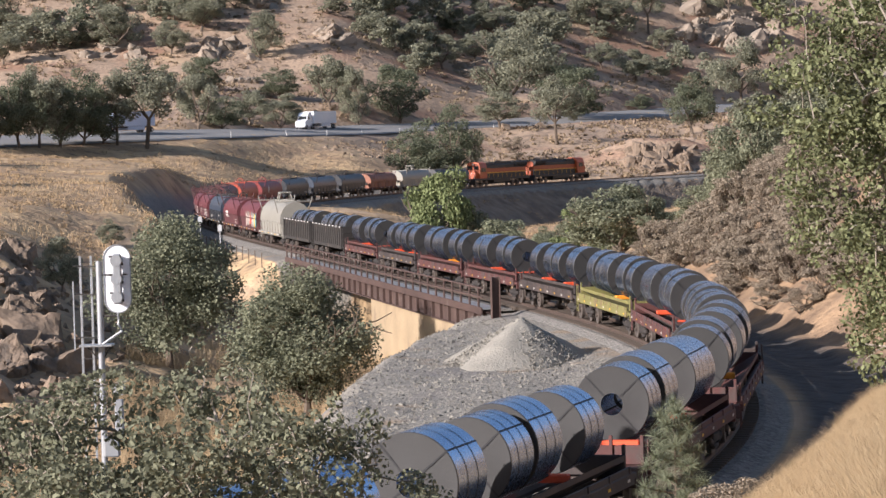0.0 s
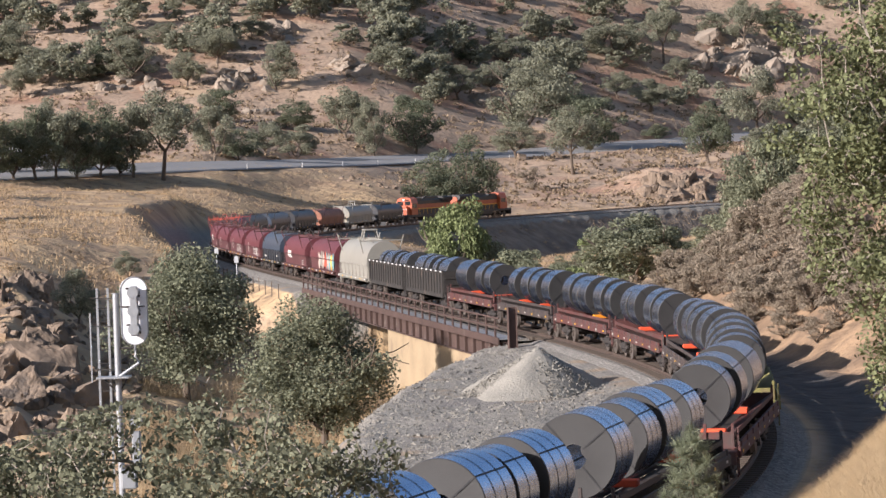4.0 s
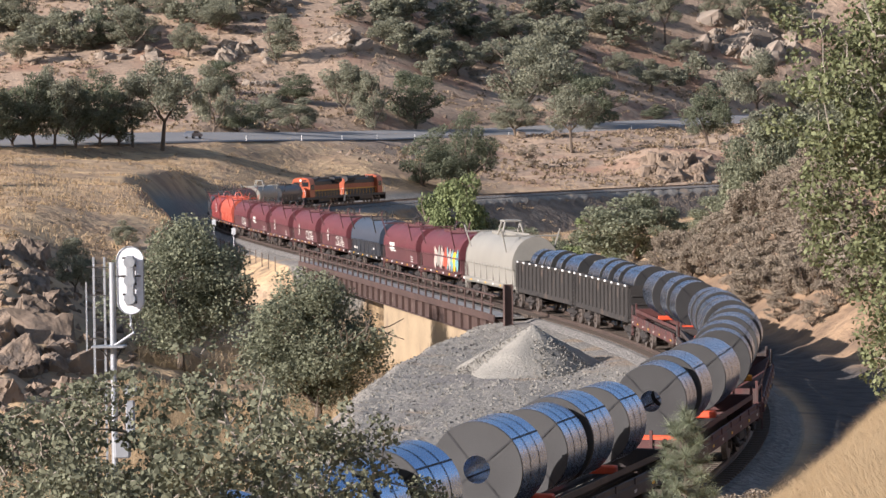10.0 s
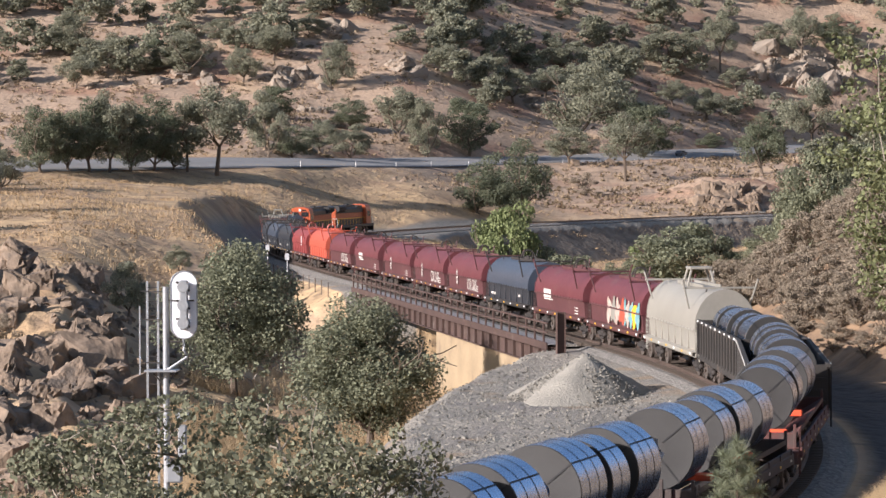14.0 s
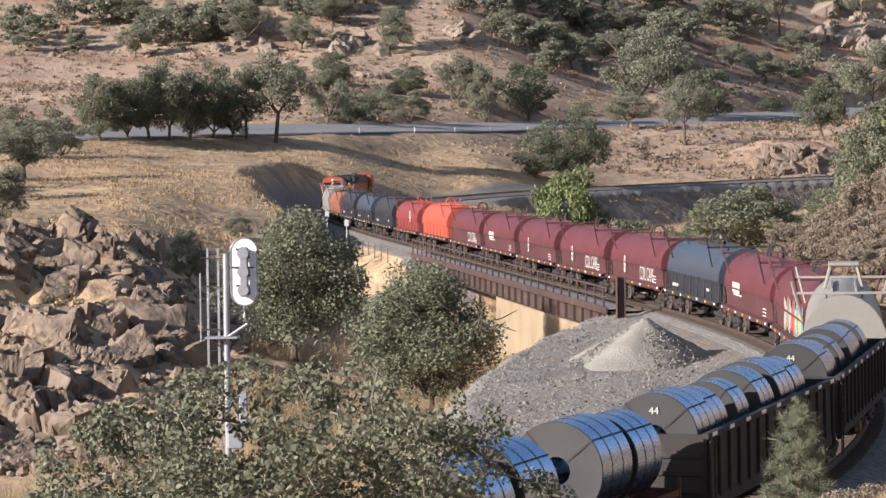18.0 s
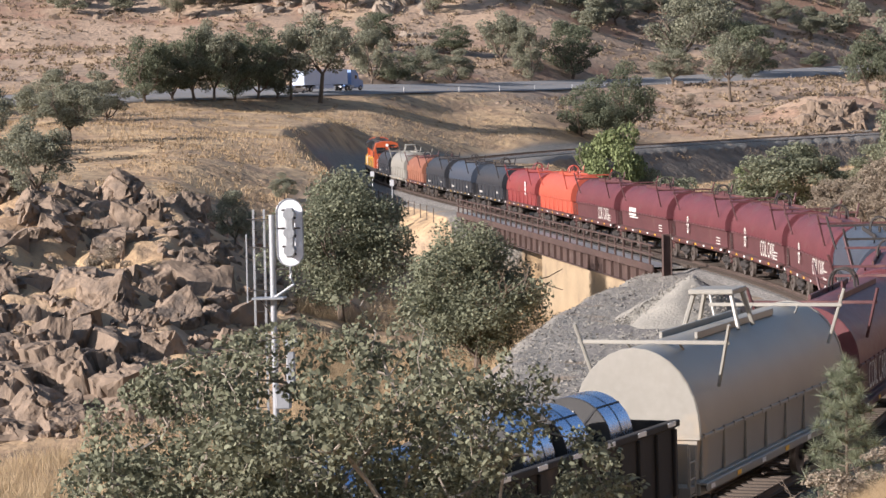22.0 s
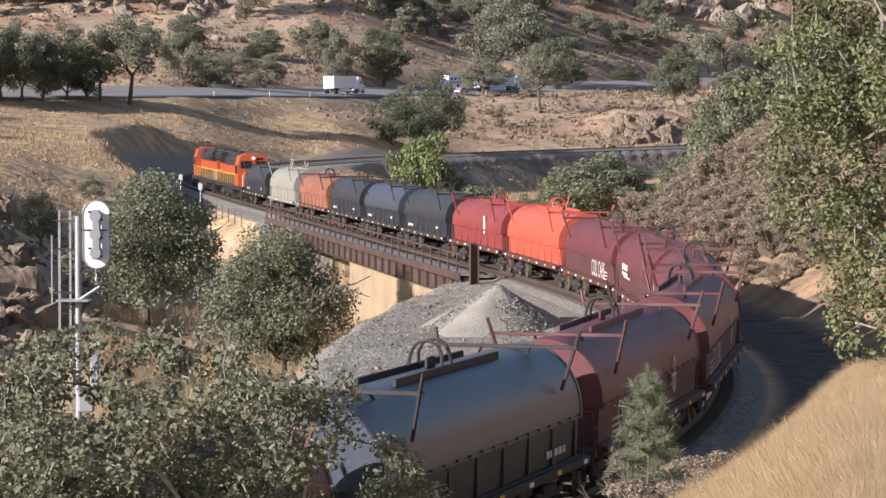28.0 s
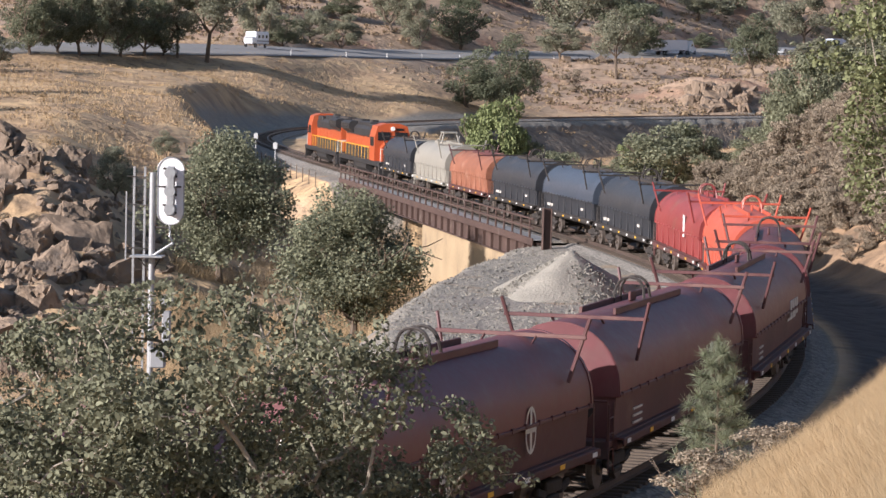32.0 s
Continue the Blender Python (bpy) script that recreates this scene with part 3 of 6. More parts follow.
# ---- railway line ----
def sweep(name, prof, s0, s1, ds, material, side=0.0, parent=None, label="", category="", smooth=False, kind="structure"):
    """An outline in y (left) and z, led along the line."""
    g = Geo()
    rows = []
    for s in np.arange(s0, s1 + ds / 2, ds):
        x, y, z, h = [float(v) for v in rail(s, side)]
        rows.append([(x - math.sin(h) * a, y + math.cos(h) * a, z + b) for a, b in prof])
    g.strip(rows, closed=True)
    n = len(prof)
    m = len(g.v)
    g.f += [tuple(range(n))[::-1], tuple(range(m - n, m))]
    if parent:
        return part(name, g, material, parent, label, smooth)
    return solid(name, g, material, label, category, kind=kind, smooth=smooth)


def railway():
    for a, b in ((-140, BRIDGE[0] - 2), (BRIDGE[1] + 1.5, 640)):
        sweep("ballast_bed", [(-2.6, -0.6), (-1.55, -0.25), (1.55, -0.25), (2.6, -0.6), (2.6, -1.1), (-2.6, -1.1)], a, b, 3.0, "ballast",
              label="grey crushed stone ballast under the railway track", category="ballast")
    line = thing("railway_track", "worn steel rails on dark wooden sleepers in ballast", "track", kind="structure")
    head = [(-0.075, -0.17), (0.075, -0.17), (0.075, -0.15), (0.012, -0.13), (0.012, -0.045), (0.036, -0.03), (0.036, 0.0), (-0.036, 0.0), (-0.036, -0.03), (-0.012, -0.045), (-0.012, -0.13), (-0.075, -0.15)]
    for side in (-0.755, 0.755):
        sweep("rail", head, -140, 640, 3.0, "steel_rail", side, line)
    tie = Geo().box((0, 0, -0.26), (0.22, 2.6, 0.18), 0.015).mesh("sleeper", "tie")
    for i in range(290):
        s = 400 + i * 0.5
        ob = part("sleeper", tie, "tie", line)
        ob.matrix_basis = lie(s) @ pose(0, 0, 0, 0, 0, random.uniform(-1, 1))
    g = Geo()
    for s in list(np.arange(-140, BRIDGE[0], 0.6)) + list(np.arange(545, 640, 0.6)):
        m = lie(float(s))
        g.box(m @ Vector((0, 0, -0.26)), (0.22, 2.6, 0.18), 0, m.to_3x3())
    part("far_sleepers", g, "tie", line)["kind"] = "stuff"


railway()


def bridge():
    br = thing("railway_bridge", "rusty brown steel deck-girder railway bridge with a walkway", "bridge")
    a, b = BRIDGE
    # plate girders under the deck, with stiffeners
    for side in (-2.75, 1.9):
        sweep("girder", [(-0.04, -1.7), (0.04, -1.7), (0.04, -0.45), (-0.04, -0.45)], a, b, 4.0, "bridge_steel", side, br)
        for zf in (-1.7, -0.5):
            sweep("flange", [(-0.22, zf), (0.22, zf), (0.22, zf + 0.06), (-0.22, zf + 0.06)], a, b, 4.0, "bridge_steel", side, br)
    st = Geo().box((0, -0.13, -1.07), (0.05, 0.2, 1.14), 0.01).mesh("stiffener", "bridge_steel")
    for s in np.arange(a + 0.5, b, 2.4):
        ob = part("stiffener", st, "bridge_steel", br)
        ob.matrix_basis = lie(float(s), -2.75)
    sweep("deck", [(-2.1, -0.42), (2.4, -0.42), (2.4, -0.3), (-2.1, -0.3)], a, b, 4.0, "ballast", 0, br, "grey stone bed on the deck")
    tie = Geo().box((0, 0, -0.24), (0.24, 3.0, 0.2), 0.015).mesh("bridge_sleeper", "tie")
    for s in np.arange(a, b, 0.42):
        part("bridge_sleeper", tie, "tie", br).matrix_basis = lie(float(s))
    # walkway on brackets, with its railing, on the open side
    sweep("walkway", [(-3.2, -0.3), (-2.15, -0.3), (-2.15, -0.24), (-3.2, -0.24)], a, b, 4.0, "galvanised", 0, br, "grey steel grating walkway")
    sweep("walkway_edge", [(-3.28, -0.6), (-3.2, -0.6), (-3.2, -0.18), (-3.28, -0.18)], a, b, 4.0, "bridge_steel", 0, br)
    post = Geo().box((0, 0, 0.3), (0.12, 0.12, 1.2), 0.02).mesh("railing_post", "bridge_steel")
    for s in np.arange(a + 0.6, b, 2.4):
        part("railing_post", post, "bridge_steel", br).matrix_basis = lie(float(s), -3.2)
    for z in (0.35, 0.88):
        sweep("handrail", [(-0.05, z), (0.05, z), (0.05, z + 0.09), (-0.05, z + 0.09)], a, b, 4.0, "bridge_steel", -3.2, br)


bridge()

# ---- by the line: abutments, pile, signal, posts, highway ----
def site():
    for a, b in ((BRIDGE[1] - 40, BRIDGE[1] + 0.4), (BRIDGE[0] - 3, BRIDGE[0] + 1.0)):
        sweep("abutment", [(-2.62, -12.0), (2.75, -12.0), (2.75, -1.72), (-2.62, -1.72)], a, b, 2.0, "concrete",
              label="tan stained concrete bridge abutment", category="abutment")
    # heap of pale crushed stone
    cx, cy = 3.9, 120.8
    n, rows = 60, []
    for i in range(19):
        k = i / 18
        row = []
        for j in range(n):
            a = 2 * math.pi * j / n
            r = 3.15 * k * (1 + 0.10 * math.sin(3 * a + 1) + 0.06 * math.sin(5 * a))
            x, y = cx + r * math.cos(a) - 0.5 * k, cy + r * 1.5 * math.sin(a)
            h = 1.95 * (1 - k) ** 1.0 + 0.06 * float(fbm(np.array([x * 1.1]), np.array([y * 1.1]), 3)[0]) * (1 - k)
            row.append((x, y, height(x, y) + h - 0.04 * (k > 0.99)))
        rows.append(row)
    g = Geo().strip(rows, closed=True)
    solid("gravel_mound", g, "pile_gravel", "heap of pale grey crushed stone beside the track", "gravel heap", smooth=True)
    # loose stones over the heap and the yard
    rng = np.random.RandomState(9)
    co = []
    pts = []
    for i in range(15000):
        if i < 2600:
            a, k = rng.uniform(0, 2 * math.pi), rng.rand() ** 0.6
            x, y = cx + 3.2 * k * math.cos(a) - 0.5 * k, cy + 4.8 * k * math.sin(a)
            lift = 1.95 * (1 - k) - 0.05
        else:
            s, w = rng.uniform(404, 480), -rng.uniform(3, 15)
            x, y, _, _ = [float(v) for v in rail(s, w)]
            lift = 0.0
        pts.append((x, y, lift))
    P = np.array(pts)
    Z = land(P[:, 0], P[:, 1])[0] + P[:, 2]
    for (x, y, _), z in zip(pts, Z):
        r = rng.uniform(0.03, 0.11)
        d = rng.normal(size=(4, 3))
        d /= np.linalg.norm(d, axis=1)[:, None]
        q = np.array([x, y, z]) + d * r
        for tri in ((0, 1, 2), (0, 2, 3), (0, 3, 1), (1, 3, 2)):
            co.append(q[list(tri)])
    tagged(new("loose_stones", quads_mesh("loose_stones", np.array(co), "loose_stone", 3)), "loose crushed stones on the gravel yard", "gravel", kind="stuff")
    # steel post at the bridge's end
    g = Geo().box((0, 0, 0.75), (0.06, 0.46, 2.4), 0.01).box((0, 0.23, 0.75), (0.4, 0.05, 2.4), 0.01).box((0, -0.23, 0.75), (0.4, 0.05, 2.4), 0.01)
    ob = solid("steel_post", g, "bridge_steel", "rusty H-section steel post at the bridge end", "post")
    m = lie(BRIDGE[1] + 3.0, -3.3)
    ob.matrix_basis = Matrix.Translation((m.translation.x, m.translation.y, height(m.translation.x, m.translation.y) + 0.35)) @ m.to_3x3().to_4x4()


site()


def signal():
    """A railway signal on its mast with ladder and platform, seen from behind."""
    x, y = -7.76, 60.5
    z0 = height(x, y)
    sg = thing("railway_signal", "silver railway signal with white oval backplate on a mast with ladder", "railway signal")
    top = 2.75 - z0
    part("base", Geo().box((0, 0, 0.1), (0.9, 0.9, 0.6), 0.05), "concrete", sg)
    part("mast", Geo().tube((0, 0, 0.3), (0, 0, top), 0.075, n=12), "silver_paint", sg, smooth=True)
    for dx in (-0.45, -0.20):
        part("ladder_rail", Geo().box((dx, 0.15, (top + 0.15) / 2), (0.055, 0.02, top + 0.1), 0.005), "galvanised", sg)
    for z in np.arange(0.5, top, 0.32):
        part("rung", Geo().tube((-0.45, 0.15, float(z)), (-0.20, 0.15, float(z)), 0.012, n=6), "under_steel", sg)
    for z in (top - 0.1, top - 0.75, top - 1.75):
        part("ladder_bracket", Geo().tube((-0.62, 0.15, z), (0.05, 0.0, z - 0.02), 0.014, n=6), "under_steel", sg)
    part("guard_rail", Geo().box((-0.62, 0.1, top - 1.25), (0.035, 0.02, 1.6), 0.005), "galvanised", sg)
    zp = 0.81 - z0
    part("platform", Geo().box((-0.1, 0, zp), (0.75, 0.6, 0.05), 0.01), "galvanised", sg)
    part("platform_brace", Geo().tube((-0.35, 0, zp), (0, 0, zp - 0.4), 0.02, n=6).tube((0.22, 0, zp), (0, 0, zp - 0.4), 0.02, n=6), "under_steel", sg)
    # head: oval backplate with the lamp housings on its back
    hx, hz = 0.42, 2.33 - z0
    out = []
    for i in range(40):
        a = 2 * math.pi * i / 40
        cz = 0.47 if math.sin(a) > 0 else -0.47
        out.append((0.31 * math.cos(a), cz + 0.31 * math.sin(a)))
    g = Geo()
    n = len(out)
    g.add([(hx + u, -0.02, hz + v) for u, v in out] + [(hx + u, 0.02, hz + v) for u, v in out], [tuple(range(n)), tuple(range(n, 2 * n))[::-1]] + [(i, (i + 1) % n, n + (i + 1) % n, n + i) for i in range(n)])
    plate = part("backplate", g, "signal_white", sg, "bright white oval backplate")
    part("rim", Geo().pipe([(hx + u * 1.0, -0.03, hz + v * 1.0) for u, v in out + out[:1]], 0.014, 5), "silver_paint", plate)
    for dz in (-0.42, 0.0, 0.42):
        part("lamp_housing", Geo().tube((hx, -0.28, hz + dz), (hx, -0.02, hz + dz), 0.13, 0.15, 14), "silver_paint", plate, "silver lamp housing", True)
        part("hinge", Geo().box((hx - 0.13, -0.16, hz + dz + 0.1), (0.08, 0.05, 0.05), 0.01), "under_steel", plate)
        part("latch", Geo().box((hx + 0.13, -0.16, hz + dz - 0.08), (0.06, 0.05, 0.06), 0.01), "under_steel", plate)
    part("spine", Geo().box((hx + 0.02, -0.2, hz), (0.2, 0.14, 1.15), 0.03), "silver_paint", plate)
    part("head_bracket", Geo().tube((0, 0, hz + 0.1), (hx + 0.25, -0.12, hz + 0.1), 0.02, n=6).tube((0, 0, hz - 0.85), (hx, -0.05, hz - 0.85), 0.03, n=6), "under_steel", sg)
    part("conduit", Geo().pipe([(hx, -0.08, hz - 0.78), (hx, -0.08, hz - 1.05), (hx + 0.08, -0.08, hz - 1.2), (0.04, -0.05, hz - 1.5)], 0.035), "silver_paint", sg)
    lower = part("lower_head", Geo().tube((hx - 0.05, -0.1, -0.22 - z0), (hx - 0.05, 0.12, -0.22 - z0), 0.16, n=14).box((hx - 0.05, 0, -0.9 - z0), (0.2, 0.2, 0.9), 0.03), "silver_paint", sg)
    part("junction_box", Geo().box((0.18, 0, -1.55 - z0), (0.35, 0.3, 0.45), 0.03), "silver_paint", sg)
    part("case", Geo().box((-0.1, 0.3, 0.75), (0.9, 0.6, 1.3), 0.04), "galvanised", sg, "grey equipment case")
    sg.matrix_basis = pose(x, y, z0)


signal()


def road_point(d):
    """Place and heading on the highway at d metres from its near end, and its height."""
    seg = np.hypot(np.diff(RX), np.diff(RY))
    cum = np.concatenate([[0], np.cumsum(seg)])
    x, y, z = np.interp(d, cum, RX), np.interp(d, cum, RY), np.interp(d, cum, RZ)
    x2, y2, z2 = np.interp(d + 3, cum, RX), np.interp(d + 3, cum, RY), np.interp(d + 3, cum, RZ)
    return float(x), float(y), float(z), math.atan2(float(y2 - y), float(x2 - x)), float(z2 - z) / 3


def highway():
    rows, lines = [], {k: [] for k in (-9.6, -0.4, 0.4, 9.6)}
    ds = np.arange(0, 830, 6.0)
    for d in ds:
        x, y, z, h, _ = road_point(float(d))
        nx, ny = -math.sin(h), math.cos(h)
        rows.append([(x + nx * w, y + ny * w, z + k) for w, k in ((-11.5, -0.5), (-11, -0.2), (11, 1.7), (11.5, 1.3))])
        for k in lines:
            lines[k].append([(x + nx * (k + e), y + ny * (k + e), z + 0.76 + 0.086 * k) for e in (-0.1, 0.1)])
    road = solid("road", Geo().strip(rows), "asphalt", "grey asphalt highway across the hillside", "road", kind="structure")
    for k, r in lines.items():
        part("lane_line", Geo().strip(r), "white_paint" if abs(k) > 1 else "yellow", road)
    post = Geo().box((0, 0, 0.5), (0.12, 0.08, 1.1), 0.01).mesh("marker_post", "white_paint")
    for d in np.arange(150, 800, 30.0):
        for w in (-12.5,):
            x, y, z, h, _ = road_point(float(d))
            x, y = x - math.sin(h) * w, y + math.cos(h) * w
            ob = tagged(new("marker_post", post), "white roadside marker post by the highway", "post", "marker posts")
            ob.matrix_basis = pose(x, y, max(height(x, y), z - 0.4), 0, 0, math.degrees(h))


highway()


def line_side():
    """Fence posts and two small signs beside the far end of the bridge."""
    for s in np.arange(246, 327, 4.0):
        x, y, _, _ = [float(v) for v in rail(s, -5.0)]
        ob = solid("fence_post", Geo().tube((0, 0, -0.3), (0, 0, 1.3), 0.045, n=7), "bark", "thin grey-brown fence post beside the line", "post", "fence posts")
        ob.matrix_basis = pose(x, y, height(x, y), random.uniform(-3, 3), 0, 0)
    for s, h in ((286, 3.4), (303, 3.2)):
        x, y, _, hd = [float(v) for v in rail(s, -5.6)]
        sg = thing("line_sign", "small grey sign board on a thin post by the railway", "sign", "signs by the line")
        part("post", Geo().tube((0, 0, -0.3), (0, 0, h), 0.045, n=7), "galvanised", sg)
        part("board", Geo().box((0, -0.06, h - 0.35), (0.42, 0.03, 0.6), 0.01), "galvanised", sg)
        sg.matrix_basis = pose(x, y, height(x, y), 0, 0, -12)


line_side()

# ---- vehicles on the highway ----
def road_wheels(v, xs, wide, r=0.5):
    for x in xs:
        for s in (-1, 1):
            w = part("wheel", Geo().tube((x, s * (wide - 0.3), r), (x, s * wide, r), r, n=16), "tyre", v, smooth=True)
            part("hub", Geo().tube((x, s * wide, r), (x, s * (wide + 0.02), r), r * 0.5, n=12), "galvanised", w)


def semi(label, cab_mat, box_mat):
    v = thing("semi_truck", label, "truck", "trucks on the highway")
    part("trailer", Geo().box((-3.0, 0, 2.65), (15.6, 2.6, 2.85), 0.05), box_mat, v)
    part("trailer_frame", Geo().box((-3.0, 0, 1.1), (15.0, 1.1, 0.25), 0.03), "under_steel", v)
    for s in (-1, 1):
        part("side_skirt", Geo().box((-3.6, s * 1.2, 0.85), (6.5, 0.06, 0.7), 0.01), box_mat, v)
    cab = [(1.0, 1.0), (1.0, 3.9), (-0.6, 3.9), (-1.7, 3.1), (-2.0, 2.1), (-3.4, 1.8), (-3.5, 0.6), (1.0, 0.6)]
    g = Geo()
    n = len(cab)
    g.add([(7.2 - x, -1.2, z) for x, z in cab] + [(7.2 - x, 1.2, z) for x, z in cab], [tuple(range(n)), tuple(range(n, 2 * n))[::-1]] + [(i, (i + 1) % n, n + (i + 1) % n, n + i) for i in range(n)])
    c = part("cab", g, cab_mat, v)
    part("windscreen", Geo().box((9.08, 0, 2.62), (0.05, 2.0, 0.8), 0.01, Euler((0, radians(-17), 0)).to_matrix()), "glass_dark", c)
    for s in (-1, 1):
        part("side_window", Geo().box((8.0, s * 1.21, 2.55), (0.9, 0.02, 0.65), 0.01), "glass_dark", c)
        part("fuel_tank", Geo().tube((5.6, s * 0.95, 0.8), (7.2, s * 0.95, 0.8), 0.32, n=12), "galvanised", v)
    part("bumper", Geo().box((10.75, 0, 0.65), (0.15, 2.3, 0.45), 0.04), "galvanised", v)
    road_wheels(v, (-9.6, -8.3, 4.6, 5.9, 9.6), 1.25)
    return v


def car(label, paint):
    v = thing("car", label, "car", "cars on the highway")
    body = [(-2.2, 0.35), (-2.25, 0.85), (-1.7, 0.98), (-1.2, 1.42), (0.5, 1.45), (1.2, 0.98), (2.1, 0.82), (2.2, 0.35)]
    g = Geo()
    n = len(body)
    g.add([(x, -0.88, z) for x, z in body] + [(x, 0.88, z) for x, z in body], [tuple(range(n)), tuple(range(n, 2 * n))[::-1]] + [(i, (i + 1) % n, n + (i + 1) % n, n + i) for i in range(n)])
    b = part("body", g, paint, v)
    for s in (-1, 1):
        part("side_window", Geo().box((-0.35, s * 0.885, 1.18), (1.6, 0.02, 0.36), 0.01), "glass_dark", b)
    road_wheels(v, (-1.35, 1.35), 0.9, 0.33)
    return v


def motorhome(label):
    v = thing("motorhome", label, "motorhome")
    part("body", Geo().box((-0.8, 0, 1.95), (7.4, 2.4, 2.5), 0.15), "truck_white", v)
    c = part("cab", Geo().box((3.6, 0, 1.4), (1.8, 2.2, 1.5), 0.3), "truck_white", v)
    part("windscreen", Geo().box((4.3, 0, 1.75), (0.3, 1.8, 0.6), 0.05), "glass_dark", c)
    for s in (-1, 1):
        for x in (-3.0, -0.8, 1.4):
            part("side_window", Geo().box((x, s * 1.21, 2.2), (1.1, 0.02, 0.6), 0.01), "glass_dark", v)
        part("stripe", Geo().box((-0.8, s * 1.205, 1.3), (7.0, 0.02, 0.2)), "car_grey", v)
    road_wheels(v, (-2.6, 3.4), 1.15, 0.42)
    return v


# vehicle, lane offset, and its distance along the highway by the clock
TRAFFIC = [
    (semi("white articulated lorry driving along the highway", "truck_white", "truck_white"), 5.5, [(0, 262), (0.5, 231), (1, 199), (1.5, 173), (2, 153), (3, 128), (6, 60), (8, 25), (32, 25)]),
    (semi("articulated lorry with a pale blue trailer on the highway", "truck_white", "truck_pale"), 5.5, [(0, 140), (0.5, 132), (3, 70), (6, 8), (32, 8)]),
    (car("dark grey car on the highway", "car_grey"), -5.5, [(0, 10), (7, 12), (10, 142), (10.5, 164), (11, 194), (11.5, 229), (12, 266), (14, 400), (18, 640), (21, 840), (32, 840)]),
    # this trailer's bluish tone is skylit shade put into its paint
    (semi("blue articulated lorry with a pale trailer on the highway", "truck_blue", "truck_pale"), -5.5, [(0, 40), (18, 42), (21, 108), (22, 134), (23, 165), (24, 210), (25, 265), (26, 300), (28.5, 369), (29.5, 411), (31, 489), (32, 540)]),
    (semi("white articulated lorry following along the highway", "truck_white", "truck_white"), -5.5, [(0, 15), (20, 16), (23, 48), (24.5, 100), (26, 159), (26.5, 179), (28.5, 286), (29, 305), (31, 368), (32, 402)]),
    (motorhome("white motorhome on the highway"), 5.5, [(0, 840), (10, 838), (18, 680), (24, 470), (26, 405), (29.5, 293), (30, 271), (31, 223), (32, 176)]),
    (car("silver car on the highway", "galvanised"), -8.5, [(0, 60), (17, 62), (20, 90), (23, 138), (26, 248), (29, 360), (32, 480)]),
]


def on_road(d, w):
    x, y, z, h, slope = road_point(d)
    x, y, z = x - math.sin(h) * w, y + math.cos(h) * w, z + 0.77 + 0.086 * w
    back = w > 0
    return pose(x, y, z, 0, math.degrees(math.atan(slope)) * (1 if back else -1), math.degrees(h) + (180 if back else 0))

# ---- train ----
SPEED, CAR, LOCO = 8.83, 15.3, 22.4
CARS = []  # things that ride along the line: object, place of their middle at the start, half distance of the bogies, offset


def ride(ob, s0, half, off=None):
    CARS.append((ob, s0, half, off))
    return ob


def bogie(parent, x, wheel=0.46, base=0.9, axles=2):
    """A bogie: two side frames, bolster, axles and wheels."""
    span = base * 2 if axles == 2 else base * 2
    f = part("bogie", Geo().box((x, 0, 0.62), (0.42, 2.1, 0.32), 0.05), "under_steel", parent)
    for side in (-1, 1):
        y = side * 1.02
        g = Geo()
        g.box((x, y, 0.62), (span * 0.55, 0.16, 0.3), 0.04)
        g.box((x - base * 0.8, y, 0.55), (0.55, 0.16, 0.2), 0.04, Euler((0, radians(14), 0)).to_matrix())
        g.box((x + base * 0.8, y, 0.55), (0.55, 0.16, 0.2), 0.04, Euler((0, radians(-14), 0)).to_matrix())
        g.box((x, y, 0.36), (0.7, 0.14, 0.14), 0.03)
        part("side_frame", g, "under_steel", f)
    xs = (x - base, x + base) if axles == 2 else (x - base, x, x + base)
    for xa in xs:
        part("axle", Geo().tube((xa, -0.8, wheel), (xa, 0.8, wheel), 0.08, n=8), "under_steel", f)
        for side in (-1, 1):
            y = side * 0.755
            g = Geo().tube((xa, y - 0.06 * side, wheel), (xa, y + 0.07 * side, wheel), wheel, n=20)
            g.tube((xa, y - 0.09 * side, wheel), (xa, y - 0.06 * side, wheel), wheel + 0.025, n=20)
            g.tube((xa, y + 0.07 * side, wheel), (xa, y + 0.16 * side, wheel), 0.14, n=10)
            part("wheel", g, "wheel_steel", f, smooth=True)


def couplers(car, ends, z=0.88):
    for s in (-1, 1):
        g = Geo().box((s * (ends + 0.25), 0, z), (0.75, 0.16, 0.2), 0.03)
        g.box((s * (ends + 0.58), 0, z), (0.22, 0.28, 0.3), 0.05)
        part("coupler", g, "under_steel", car)


def ladder(car, x, y, z0, z1, material, wide=0.4, along="x"):
    g = Geo()
    d = Vector((wide / 2, 0, 0)) if along == "x" else Vector((0, wide / 2, 0))
    c = Vector((x, y, 0))
    for s in (-1, 1):
        g.tube(c + s * d + Vector((0, 0, z0)), c + s * d + Vector((0, 0, z1)), 0.022, n=6)
    for z in np.arange(z0 + 0.15, z1, 0.36):
        g.tube(c - d + Vector((0, 0, z)), c + d + Vector((0, 0, z)), 0.018, n=6)
    part("ladder", g, material, car)


def hood_profile(w=1.43, z0=2.2, z1=2.42, top=3.85, n=16):
    pts = [(-w, z0), (-w, z1)]
    for i in range(1, n):
        a = math.pi * (1 - i / n)
        pts.append((w * math.cos(a), z1 + (top - z1) * math.sin(a)))
    return pts + [(w, z1), (w, z0)]


